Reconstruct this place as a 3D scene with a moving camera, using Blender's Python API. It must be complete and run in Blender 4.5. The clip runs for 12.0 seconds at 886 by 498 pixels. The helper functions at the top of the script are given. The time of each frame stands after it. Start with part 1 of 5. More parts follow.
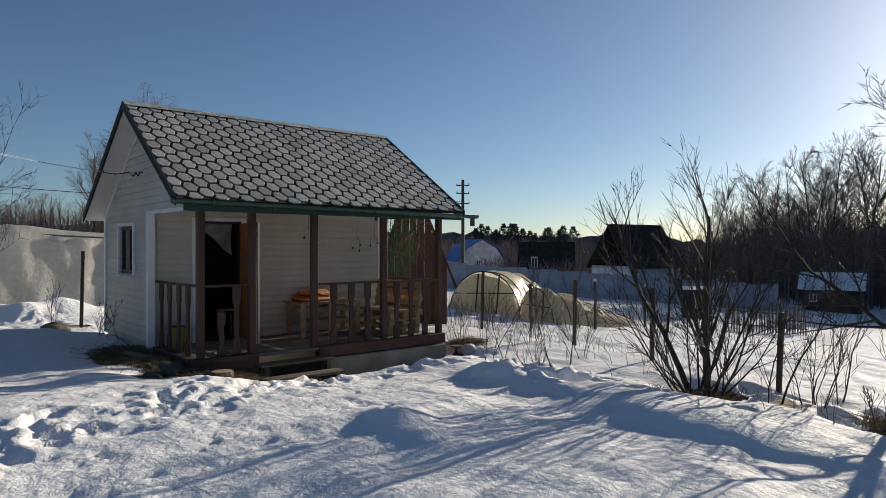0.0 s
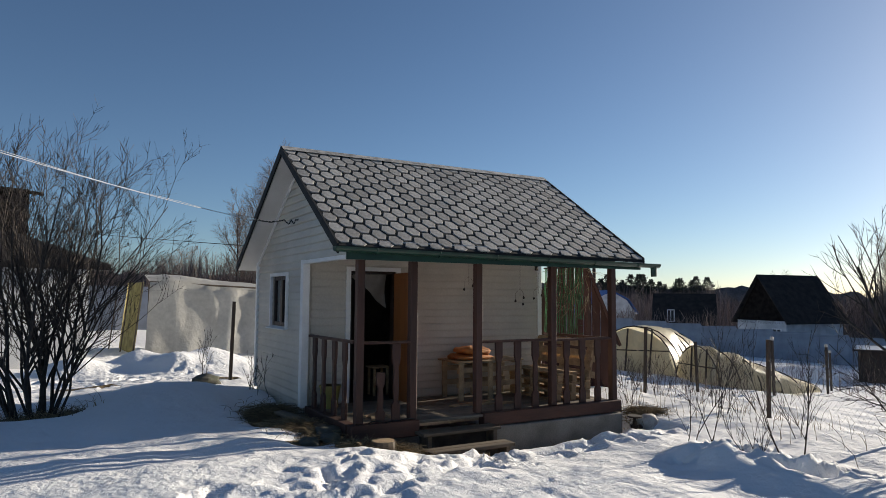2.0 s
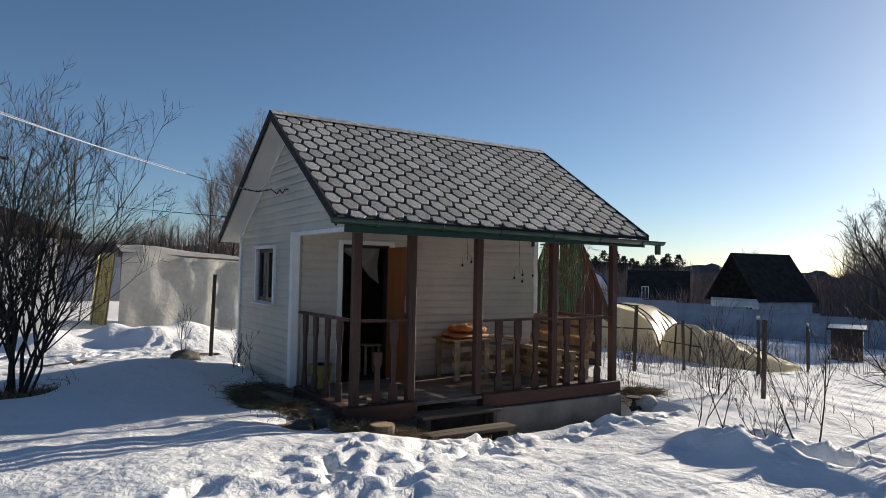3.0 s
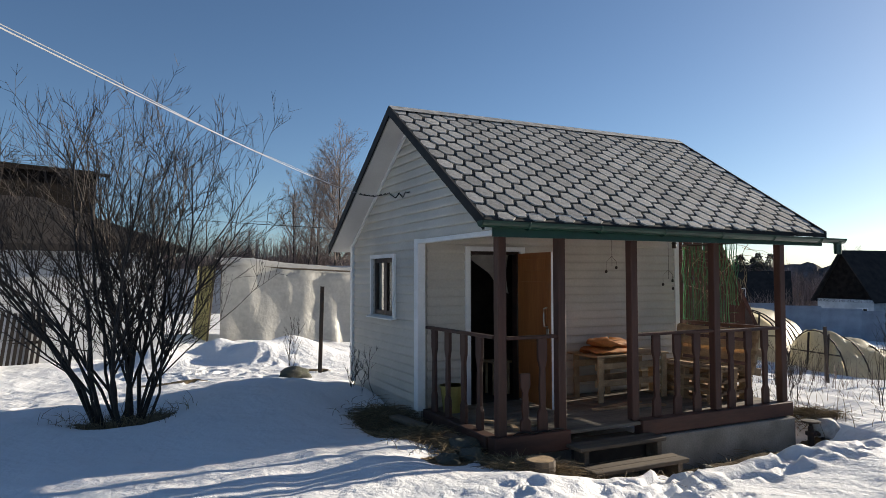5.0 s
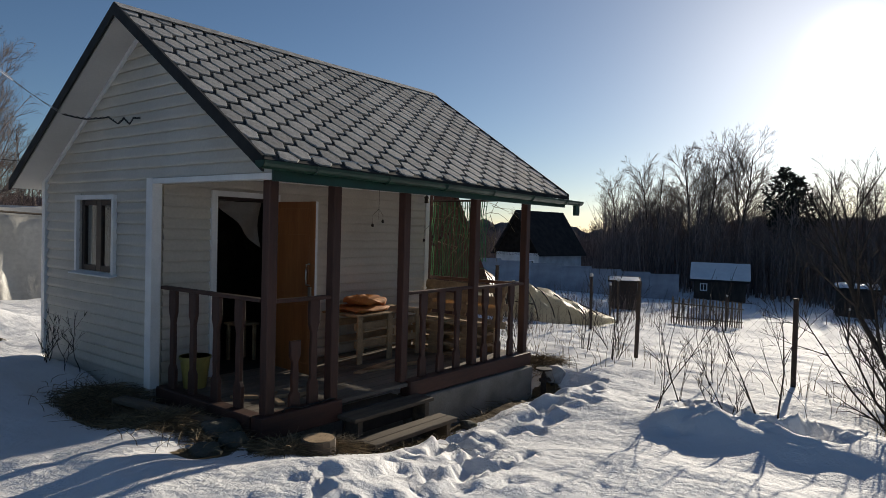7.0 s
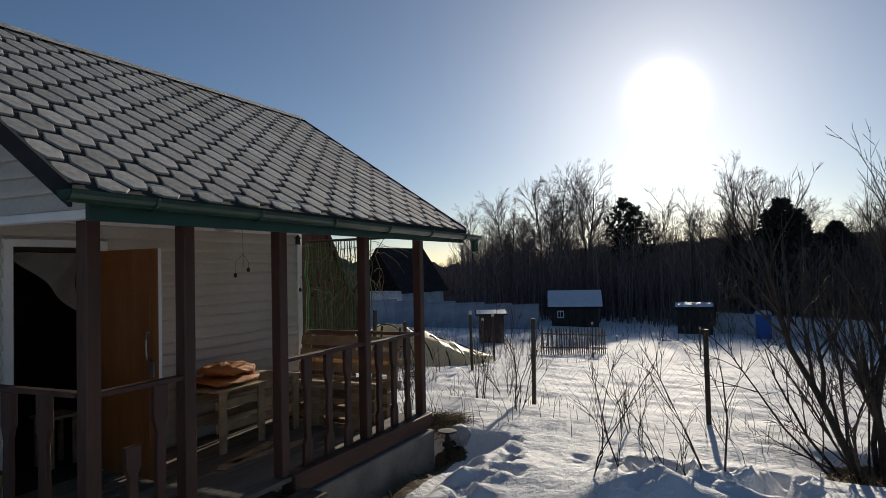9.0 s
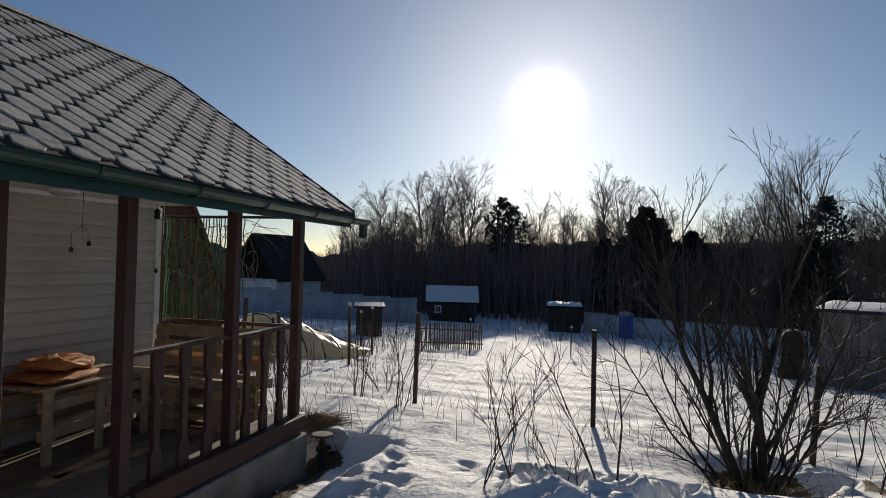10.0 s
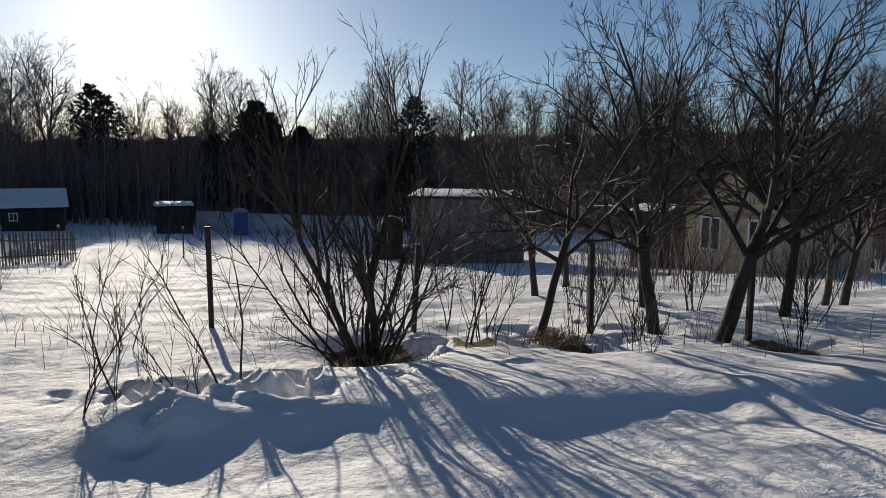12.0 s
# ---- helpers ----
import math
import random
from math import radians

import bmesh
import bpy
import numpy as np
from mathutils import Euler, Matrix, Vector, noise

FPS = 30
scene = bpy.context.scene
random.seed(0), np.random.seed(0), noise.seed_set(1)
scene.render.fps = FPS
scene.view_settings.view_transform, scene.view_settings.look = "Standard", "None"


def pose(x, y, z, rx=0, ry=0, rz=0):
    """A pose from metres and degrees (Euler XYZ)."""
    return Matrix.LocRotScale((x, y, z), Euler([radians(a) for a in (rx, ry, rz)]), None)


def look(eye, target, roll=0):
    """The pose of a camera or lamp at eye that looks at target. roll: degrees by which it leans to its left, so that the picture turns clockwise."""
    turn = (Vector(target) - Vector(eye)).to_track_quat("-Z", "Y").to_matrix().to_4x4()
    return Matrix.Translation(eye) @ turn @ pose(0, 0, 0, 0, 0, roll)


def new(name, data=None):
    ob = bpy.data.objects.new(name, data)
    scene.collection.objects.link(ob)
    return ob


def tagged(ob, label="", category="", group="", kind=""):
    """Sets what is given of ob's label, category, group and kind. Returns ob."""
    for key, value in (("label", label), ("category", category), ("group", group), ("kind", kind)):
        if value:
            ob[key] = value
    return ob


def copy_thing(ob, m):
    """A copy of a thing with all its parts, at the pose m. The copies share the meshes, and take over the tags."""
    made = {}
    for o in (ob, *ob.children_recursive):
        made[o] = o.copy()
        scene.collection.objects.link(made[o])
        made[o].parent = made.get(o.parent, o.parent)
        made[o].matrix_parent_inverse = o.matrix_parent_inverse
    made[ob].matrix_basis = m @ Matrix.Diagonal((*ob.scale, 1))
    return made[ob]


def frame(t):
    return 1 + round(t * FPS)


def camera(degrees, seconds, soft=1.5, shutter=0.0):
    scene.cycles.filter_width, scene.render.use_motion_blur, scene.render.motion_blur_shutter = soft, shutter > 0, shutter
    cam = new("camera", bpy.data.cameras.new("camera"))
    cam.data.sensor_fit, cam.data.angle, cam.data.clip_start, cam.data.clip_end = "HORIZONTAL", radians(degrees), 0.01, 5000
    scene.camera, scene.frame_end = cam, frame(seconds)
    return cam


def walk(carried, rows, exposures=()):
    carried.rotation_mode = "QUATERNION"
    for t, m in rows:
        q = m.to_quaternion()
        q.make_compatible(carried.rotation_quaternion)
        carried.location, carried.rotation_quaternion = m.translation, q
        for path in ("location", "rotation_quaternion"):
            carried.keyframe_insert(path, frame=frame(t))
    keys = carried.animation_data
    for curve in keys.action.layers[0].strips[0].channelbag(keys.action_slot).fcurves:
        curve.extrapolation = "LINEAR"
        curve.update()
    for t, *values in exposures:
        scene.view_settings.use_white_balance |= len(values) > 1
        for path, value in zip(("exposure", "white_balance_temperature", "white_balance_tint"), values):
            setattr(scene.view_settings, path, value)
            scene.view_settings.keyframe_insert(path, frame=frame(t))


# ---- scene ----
cam = camera(68.0, 12.0, soft=0.8)
PATH = [
    (0, (0.057, 0.012, 1.628), (1.351, 1.536, 1.621), 0.0),
    (0.5, (0.105, 0.393, 1.622), (1.325, 1.975, 1.719), 1.0),
    (1, (0.041, 0.72, 1.619), (1.171, 2.369, 1.693), 1.1),
    (1.5, (0.057, 1.082, 1.662), (1.232, 2.7, 1.669), -0.6),
    (2, (0.136, 1.409, 1.663), (1.133, 3.137, 1.808), 0.4),
    (2.5, (0.161, 1.636, 1.666), (1.086, 3.408, 1.749), 0.9),
    (2.7, (0.114, 1.784, 1.675), (1.137, 3.5, 1.77), 2.4),
    (4.3, (0.014, 2.708, 1.705), (1.104, 4.386, 1.706), -1.8),
    (4.5, (-0.021, 2.843, 1.7), (0.96, 4.586, 1.66), -2.5),
    (5, (-0.141, 3.236, 1.72), (0.734, 5.033, 1.803), -0.1),
    (5.5, (-0.275, 3.567, 1.714), (0.687, 5.32, 1.744), -1.1),
    (6, (-0.238, 3.907, 1.679), (1.017, 5.465, 1.664), 1.1),
    (6.5, (-0.2, 4.198, 1.731), (1.151, 5.671, 1.803), 0.6),
    (7, (-0.21, 4.369, 1.75), (1.362, 5.604, 1.691), 1.6),
    (7.2, (-0.16, 4.44, 1.728), (1.462, 5.608, 1.658), 2.0),
    (8.8, (0.595, 5.34, 1.783), (2.415, 6.166, 1.838), 0.0),
    (9, (0.704, 5.424, 1.807), (2.505, 6.291, 1.864), -1.2),
    (9.5, (0.984, 5.645, 1.822), (2.887, 6.26, 1.813), -0.1),
    (10, (1.282, 5.768, 1.765), (3.211, 6.293, 1.801), 1.5),
    (10.5, (1.585, 5.863, 1.744), (3.51, 6.406, 1.705), 0.8),
    (11, (1.717, 5.914, 1.723), (3.712, 5.965, 1.581), 5.1),
    (11.5, (1.714, 5.908, 1.7), (3.668, 5.511, 1.538), 2.3),
    (11.7, (1.692, 5.879, 1.694), (3.619, 5.386, 1.489), 0.7),
    (12, (1.678, 5.773, 1.694), (3.568, 5.171, 1.438), 0.6),
]
walk(cam, [(t, look(eye, target, roll)) for t, eye, target, roll in PATH],
     exposures=[(t, stops, 6850, 10) for t, stops in [(0, 0.4), (1.5, 0.54), (2.5, 0.66), (4.5, 0.7), (5.5, 1.0), (6.0, 0.76), (6.5, 0.48), (7.0, 0.2), (9.0, 0.02), (9.5, 0.0), (10.5, -0.02), (12.0, 0.14)]])


# ---- world, sun ----
SUN_AZ, SUN_EL = 6.6, 13.6
SUN_DIR = Vector((math.cos(radians(SUN_EL)) * math.cos(radians(SUN_AZ)), math.cos(radians(SUN_EL)) * math.sin(radians(SUN_AZ)), math.sin(radians(SUN_EL))))
world = bpy.data.worlds.new("winter_sky")
world.use_nodes = True
scene.world = world
sky = world.node_tree.nodes.new("ShaderNodeTexSky")
sky.sky_type, sky.sun_disc = "NISHITA", False
sky.sun_elevation, sky.sun_rotation = radians(SUN_EL), radians(90 - SUN_AZ)
sky.air_density, sky.dust_density, sky.ozone_density, sky.altitude = 0.82, 0.4, 3.4, 600
world.node_tree.links.new(sky.outputs[0], world.node_tree.nodes["Background"].inputs[0])
world.node_tree.nodes["Background"].inputs[1].default_value = 0.07
# glow about the sun added to the sky: lens bloom and haze together
wn, wl = world.node_tree.nodes, world.node_tree.links
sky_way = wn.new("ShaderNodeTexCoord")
toward = wn.new("ShaderNodeVectorMath")
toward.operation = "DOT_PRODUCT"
toward.inputs[1].default_value = SUN_DIR
wl.new(sky_way.outputs["Generated"], toward.inputs[0])
ring = []
for power, gain in ((1500.0, 1.3), (60.0, 0.25), (9.0, 0.07)):
    p, g = wn.new("ShaderNodeMath"), wn.new("ShaderNodeMath")
    p.operation, g.operation = "POWER", "MULTIPLY"
    p.inputs[1].default_value, g.inputs[1].default_value = power, gain
    p.use_clamp = True
    up = wn.new("ShaderNodeMath")
    up.operation = "MAXIMUM"
    up.inputs[1].default_value = 0.0
    wl.new(toward.outputs["Value"], up.inputs[0]), wl.new(up.outputs[0], p.inputs[0]), wl.new(p.outputs[0], g.inputs[0])
    ring.append(g)
total = ring[0].outputs[0]
for g in ring[1:]:
    both = wn.new("ShaderNodeMath")
    both.operation = "ADD"
    wl.new(total, both.inputs[0]), wl.new(g.outputs[0], both.inputs[1])
    total = both.outputs[0]
aureole = wn.new("ShaderNodeBackground")
aureole.inputs[0].default_value = (1.0, 0.97, 0.93, 1)
wl.new(total, aureole.inputs[1])
skies = wn.new("ShaderNodeAddShader")
wl.new(wn["Background"].outputs[0], skies.inputs[0]), wl.new(aureole.outputs[0], skies.inputs[1])
wl.new(skies.outputs[0], wn["World Output"].inputs["Surface"])
sun_data = bpy.data.lights.new("sun", "SUN")
sun_data.energy, sun_data.angle, sun_data.color = 5.0, radians(0.53), (1.0, 0.92, 0.79)
sun = new("sun", sun_data)
sun.matrix_world = look((0, 0, 0), -SUN_DIR)


# ---- materials ----
def mat(name, base, rough=0.7, metal=0.0, vary=0.25, scale=6.0, fine=60.0, bump=0.3, bump_dist=0.004, second=None, stretch=(1, 1, 1), per_object=0.0, per_island=0.0, transmission=0.0, translucent=0.0, alpha=1.0):
    """A procedural surface: two scales of colour variation, roughness variation and fine relief."""
    m = bpy.data.materials.new(name)
    m.use_nodes = True
    nt = m.node_tree
    n, l = nt.nodes, nt.links
    b = n["Principled BSDF"]
    tc = n.new("ShaderNodeTexCoord")
    mp = n.new("ShaderNodeMapping")
    mp.inputs["Scale"].default_value = stretch
    l.new(tc.outputs["Object"], mp.inputs["Vector"])
    big = n.new("ShaderNodeTexNoise")
    big.inputs["Scale"].default_value, big.inputs["Detail"].default_value = scale, 5
    small = n.new("ShaderNodeTexNoise")
    small.inputs["Scale"].default_value, small.inputs["Detail"].default_value = fine, 4
    for x in (big, small):
        l.new(mp.outputs[0], x.inputs["Vector"])
    ramp = n.new("ShaderNodeMix")
    ramp.data_type = "RGBA"
    base = Vector(base)
    other = Vector(second) if second else base * (1 - vary * 1.6)
    ramp.inputs["A"].default_value, ramp.inputs["B"].default_value = (*base, 1), (*other, 1)
    spread = n.new("ShaderNodeMapRange")
    spread.inputs["From Min"].default_value, spread.inputs["From Max"].default_value = 0.35, 0.68
    l.new(big.outputs["Fac"], spread.inputs["Value"])
    l.new(spread.outputs[0], ramp.inputs["Factor"])
    hsv = n.new("ShaderNodeHueSaturation")
    grain = n.new("ShaderNodeMapRange")
    grain.inputs["From Min"].default_value, grain.inputs["From Max"].default_value = 0.3, 0.7
    grain.inputs["To Min"].default_value, grain.inputs["To Max"].default_value = 1 - vary * 0.6, 1 + vary * 0.4
    l.new(small.outputs["Fac"], grain.inputs["Value"])
    value = grain.outputs[0]
    for amount, node, socket in ((per_object, "ShaderNodeObjectInfo", "Random"), (per_island, "ShaderNodeNewGeometry", "Random Per Island")):
        if amount:
            src = n.new(node)
            r = n.new("ShaderNodeMapRange")
            r.inputs["To Min"].default_value, r.inputs["To Max"].default_value = 1 - amount, 1 + amount
            l.new(src.outputs[socket], r.inputs["Value"])
            mul = n.new("ShaderNodeMath")
            mul.operation = "MULTIPLY"
            l.new(value, mul.inputs[0]), l.new(r.outputs[0], mul.inputs[1])
            value = mul.outputs[0]
    l.new(value, hsv.inputs["Value"])
    l.new(ramp.outputs["Result"], hsv.inputs["Color"])
    l.new(hsv.outputs[0], b.inputs["Base Color"])
    rr = n.new("ShaderNodeMapRange")
    rr.inputs["To Min"].default_value, rr.inputs["To Max"].default_value = max(0.02, rough - 0.12), min(1, rough + 0.12)
    l.new(big.outputs["Fac"], rr.inputs["Value"])
    l.new(rr.outputs[0], b.inputs["Roughness"])
    b.inputs["Metallic"].default_value = metal
    b.inputs["Transmission Weight"].default_value = transmission
    b.inputs["Alpha"].default_value = alpha
    if bump:
        bp = n.new("ShaderNodeBump")
        bp.inputs["Strength"].default_value, bp.inputs["Distance"].default_value = bump, bump_dist
        l.new(small.outputs["Fac"], bp.inputs["Height"])
        l.new(bp.outputs[0], b.inputs["Normal"])
    if translucent:
        tr = n.new("ShaderNodeBsdfTranslucent")
        l.new(hsv.outputs[0], tr.inputs["Color"])
        mx = n.new("ShaderNodeMixShader")
        mx.inputs[0].default_value = translucent
        l.new(b.outputs[0], mx.inputs[1]), l.new(tr.outputs[0], mx.inputs[2])
        l.new(mx.outputs[0], n["Material Output"].inputs["Surface"])
    return m


SIDING = mat("pale_vinyl_siding", (0.56, 0.52, 0.45), 0.5, vary=0.12, scale=1.5, fine=35, bump=0.12, second=(0.47, 0.435, 0.375))
WHITE = mat("white_painted_trim", (0.8, 0.8, 0.79), 0.45, vary=0.08, scale=4, bump=0.1)
SOFFIT = mat("pale_soffit", (0.62, 0.6, 0.57), 0.55, vary=0.08, scale=2, bump=0.1)
SHINGLE = mat("weathered_grey_shingle", (0.5, 0.475, 0.44), 0.82, vary=0.35, scale=9, fine=140, bump=0.6, second=(0.24, 0.225, 0.205), per_object=0.25)
TAR = mat("black_roofing_felt", (0.014, 0.014, 0.014), 0.8, vary=0.3)
GREEN = mat("dark_green_painted_metal", (0.012, 0.05, 0.035), 0.35, vary=0.2, scale=5, bump=0.05)
BROWN = mat("red_brown_stained_wood", (0.066, 0.025, 0.017), 0.6, vary=0.3, scale=7, fine=50, stretch=(1, 1, 0.15), second=(0.04, 0.017, 0.012))
BROWN_FLAT = mat("red_brown_stained_beam", (0.09, 0.034, 0.022), 0.6, vary=0.3, scale=7, fine=50, stretch=(0.15, 1, 1), second=(0.055, 0.023, 0.016))
DECK = mat("worn_deck_boards", (0.2, 0.17, 0.135), 0.75, vary=0.3, scale=5, fine=50, stretch=(0.15, 1, 1), second=(0.11, 0.09, 0.07), per_object=0.15)
OLD_WOOD = mat("grey_old_timber", (0.17, 0.13, 0.09), 0.8, vary=0.35, scale=8, fine=60, stretch=(0.15, 1, 1), second=(0.08, 0.06, 0.045), per_object=0.15)
PALLET = mat("pale_pallet_wood", (0.44, 0.31, 0.18), 0.75, vary=0.3, scale=8, fine=60, second=(0.28, 0.19, 0.11), per_object=0.15)
DOOR = mat("orange_varnished_pine", (0.34, 0.12, 0.035), 0.42, vary=0.3, scale=5, fine=40, stretch=(1, 1, 0.12), second=(0.24, 0.08, 0.022), bump=0.1)
CONCRETE = mat("rough_concrete", (0.3, 0.275, 0.24), 0.9, vary=0.3, scale=3, fine=50, bump=0.5, second=(0.19, 0.17, 0.145))
# one dark brown for room floor, back lining, step riser and far panes
DARK = mat("plain_dark_brown", (0.05, 0.04, 0.035), 0.8)
FRAME = mat("brown_window_frame", (0.035, 0.016, 0.011), 0.45, vary=0.25, scale=8)
METAL = mat("bare_grey_metal", (0.45, 0.44, 0.42), 0.35, metal=0.9, vary=0.2)
RUST = mat("rusty_steel_post", (0.024, 0.02, 0.018), 0.8, vary=0.4, scale=10, second=(0.05, 0.03, 0.021), bump=0.5)
BARK = mat("dark_bark", (0.045, 0.036, 0.03), 0.9, vary=0.4, scale=12, fine=70, bump=0.7, bump_dist=0.008)
TWIG = mat("bare_twigs", (0.05, 0.036, 0.028), 0.75, vary=0.3, scale=6, bump=0, per_island=0.3)
GRASS = mat("dead_dry_grass", (0.27, 0.2, 0.11), 0.85, vary=0.4, bump=0, per_island=0.45)
GLASS = bpy.data.materials.new("window_glass")
GLASS.use_nodes = True
g = GLASS.node_tree.nodes["Principled BSDF"]
g.inputs["Base Color"].default_value = (0.9, 0.95, 0.95, 1)
g.inputs["Roughness"].default_value, g.inputs["Transmission Weight"].default_value = 0.03, 1.0


def snow_material():
    m = bpy.data.materials.new("snow_with_bare_soil")
    m.use_nodes = True
    nt = m.node_tree
    n, l = nt.nodes, nt.links
    b = n["Principled BSDF"]
    geo = n.new("ShaderNodeNewGeometry")
    att = n.new("ShaderNodeAttribute")
    att.attribute_name = "bare"
    n1, n2, n3 = (n.new("ShaderNodeTexNoise") for _ in range(3))
    for x, s, d in ((n1, 1.2, 6), (n2, 14, 6), (n3, 70, 3)):
        x.inputs["Scale"].default_value, x.inputs["Detail"].default_value = s, d
        l.new(geo.outputs["Position"], x.inputs["Vector"])
    snow = n.new("ShaderNodeMix")
    snow.data_type = "RGBA"
    snow.inputs["A"].default_value, snow.inputs["B"].default_value = (0.88, 0.88, 0.89, 1), (0.8, 0.8, 0.81, 1)
    l.new(n1.outputs["Fac"], snow.inputs["Factor"])
    soil = n.new("ShaderNodeMix")
    soil.data_type = "RGBA"
    soil.inputs["A"].default_value, soil.inputs["B"].default_value = (0.075, 0.056, 0.038, 1), (0.16, 0.12, 0.07, 1)
    l.new(n2.outputs["Fac"], soil.inputs["Factor"])
    add = n.new("ShaderNodeMath")
    add.operation = "ADD"
    l.new(att.outputs["Fac"], add.inputs[0])
    wob = n.new("ShaderNodeMapRange")
    wob.inputs["To Min"].default_value, wob.inputs["To Max"].default_value = -0.3, 0.3
    l.new(n2.outputs["Fac"], wob.inputs["Value"]), l.new(wob.outputs[0], add.inputs[1])
    edge = n.new("ShaderNodeMapRange")
    edge.inputs["From Min"].default_value, edge.inputs["From Max"].default_value = 0.45, 0.55
    l.new(add.outputs[0], edge.inputs["Value"])
    mix = n.new("ShaderNodeMix")
    mix.data_type = "RGBA"
    l.new(edge.outputs[0], mix.inputs["Factor"])
    l.new(snow.outputs["Result"], mix.inputs["A"]), l.new(soil.outputs["Result"], mix.inputs["B"])
    l.new(mix.outputs["Result"], b.inputs["Base Color"])
    b.inputs["Specular IOR Level"].default_value = 0.07
    rough = n.new("ShaderNodeMapRange")
    rough.inputs["To Min"].default_value, rough.inputs["To Max"].default_value = 0.6, 0.9
    l.new(n3.outputs["Fac"], rough.inputs["Value"])
    l.new(rough.outputs[0], b.inputs["Roughness"])
    bp = n.new("ShaderNodeBump")
    bp.inputs["Strength"].default_value, bp.inputs["Distance"].default_value = 0.6, 0.035
    crust = n.new("ShaderNodeMapping")
    crust.inputs["Scale"].default_value = (5.5, 3.6, 5.0)
    l.new(geo.outputs["Position"], crust.inputs["Vector"])
    n4 = n.new("ShaderNodeTexNoise")
    n4.inputs["Scale"].default_value, n4.inputs["Detail"].default_value = 1.0, 4
    l.new(crust.outputs[0], n4.inputs["Vector"])
    ridge = n.new("ShaderNodeMath")
    ridge.operation = "MULTIPLY_ADD"
    ridge.inputs[1].default_value = 1.2
    l.new(n4.outputs["Fac"], ridge.inputs[0]), l.new(n2.outputs["Fac"], ridge.inputs[2])
    mul = n.new("ShaderNodeMath")
    mul.operation = "MULTIPLY_ADD"
    mul.inputs[1].default_value = 0.32
    l.new(n3.outputs["Fac"], mul.inputs[0]), l.new(ridge.outputs[0], mul.inputs[2])
    l.new(mul.outputs[0], bp.inputs["Height"])
    l.new(bp.outputs[0], b.inputs["Normal"])
    return m


SNOW = snow_material()
ROOF_SNOW = mat("roof_snow", (0.8, 0.8, 0.81), 0.6, vary=0.06, scale=2, bump=0.3, bump_dist=0.02)


# ---- mesh helpers ----
class Shape:
    """Collects vertices and faces of one mesh."""

    def __init__(self):
        self.v, self.f = [], []

    def box(self, a, b):
        (x0, y0, z0), (x1, y1, z1) = a, b
        k = len(self.v)
        self.v += [(x0, y0, z0), (x1, y0, z0), (x1, y1, z0), (x0, y1, z0), (x0, y0, z1), (x1, y0, z1), (x1, y1, z1), (x0, y1, z1)]
        self.f += [tuple(k + i for i in q) for q in ((0, 3, 2, 1), (4, 5, 6, 7), (0, 1, 5, 4), (1, 2, 6, 5), (2, 3, 7, 6), (3, 0, 4, 7))]
        return self

    def prism(self, ring, move):
        """A closed outline, swept by the vector move."""
        k, n = len(self.v), len(ring)
        ring = [Vector(p) for p in ring]
        self.v += [tuple(p) for p in ring] + [tuple(p + Vector(move)) for p in ring]
        self.f += [tuple(k + i for i in reversed(range(n))), tuple(k + n + i for i in range(n))]
        self.f += [(k + i, k + (i + 1) % n, k + n + (i + 1) % n, k + n + i) for i in range(n)]
        return self

    def tube(self, pts, radii, n=6, caps=True):
        pts = [Vector(p) for p in pts]
        k = len(self.v)
        for i, p in enumerate(pts):
            d = (pts[min(i + 1, len(pts) - 1)] - pts[max(i - 1, 0)]).normalized()
            a = d.cross((0, 0, 1)) if abs(d.z) < 0.9 else d.cross((1, 0, 0))
            a.normalize()
            b = d.cross(a)
            r = radii[i] if isinstance(radii, (list, tuple)) else radii
            for j in range(n):
                w = 2 * math.pi * j / n
                self.v.append(tuple(p + a * (r * math.cos(w)) + b * (r * math.sin(w))))
        for i in range(len(pts) - 1):
            for j in range(n):
                q = k + i * n
                self.f.append((q + j, q + (j + 1) % n, q + n + (j + 1) % n, q + n + j))
        if caps:
            self.f += [tuple(k + j for j in reversed(range(n))), tuple(k + (len(pts) - 1) * n + j for j in range(n))]
        return self

    def lathe(self, centre, profile, n=12):
        """Turned shape: profile of (radius, height) about the upright axis through centre."""
        cx, cy, cz = centre
        return self.tube([(cx, cy, cz + h) for _, h in profile], [r for r, _ in profile], n)

    def sheet(self, rows):
        """A grid of points, row by row."""
        k, m = len(self.v), len(rows[0])
        for r in rows:
            self.v += [tuple(p) for p in r]
        for i in range(len(rows) - 1):
            self.f += [(k + i * m + j, k + i * m + j + 1, k + (i + 1) * m + j + 1, k + (i + 1) * m + j) for j in range(m - 1)]
        return self

    def mesh(self, name, material, bevel=0.0, smooth=False):
        me = bpy.data.meshes.new(name)
        me.from_pydata(self.v, [], self.f)
        if bevel:
            bm = bmesh.new()
            bm.from_mesh(me)
            bmesh.ops.bevel(bm, geom=[e for e in bm.edges if e.is_manifold and e.calc_face_angle(0) > 0.5], offset=bevel, segments=1, affect="EDGES", clamp_overlap=True)
            bm.to_mesh(me)
            bm.free()
        if smooth:
            me.polygons.foreach_set("use_smooth", [True] * len(me.polygons))
        me.materials.append(material)
        return me


def part(name, shape, material, parent=None, label="", bevel=0.0, smooth=False, at=None):
    """One mesh object under a thing or a part (or at top level), from a Shape or a ready mesh."""
    me = shape.mesh(name, material, bevel, smooth) if isinstance(shape, Shape) else shape
    ob = new(name, me)
    if at is not None:
        ob.matrix_basis = at
    if parent is not None:
        ob.parent = parent
    return tagged(ob, label)


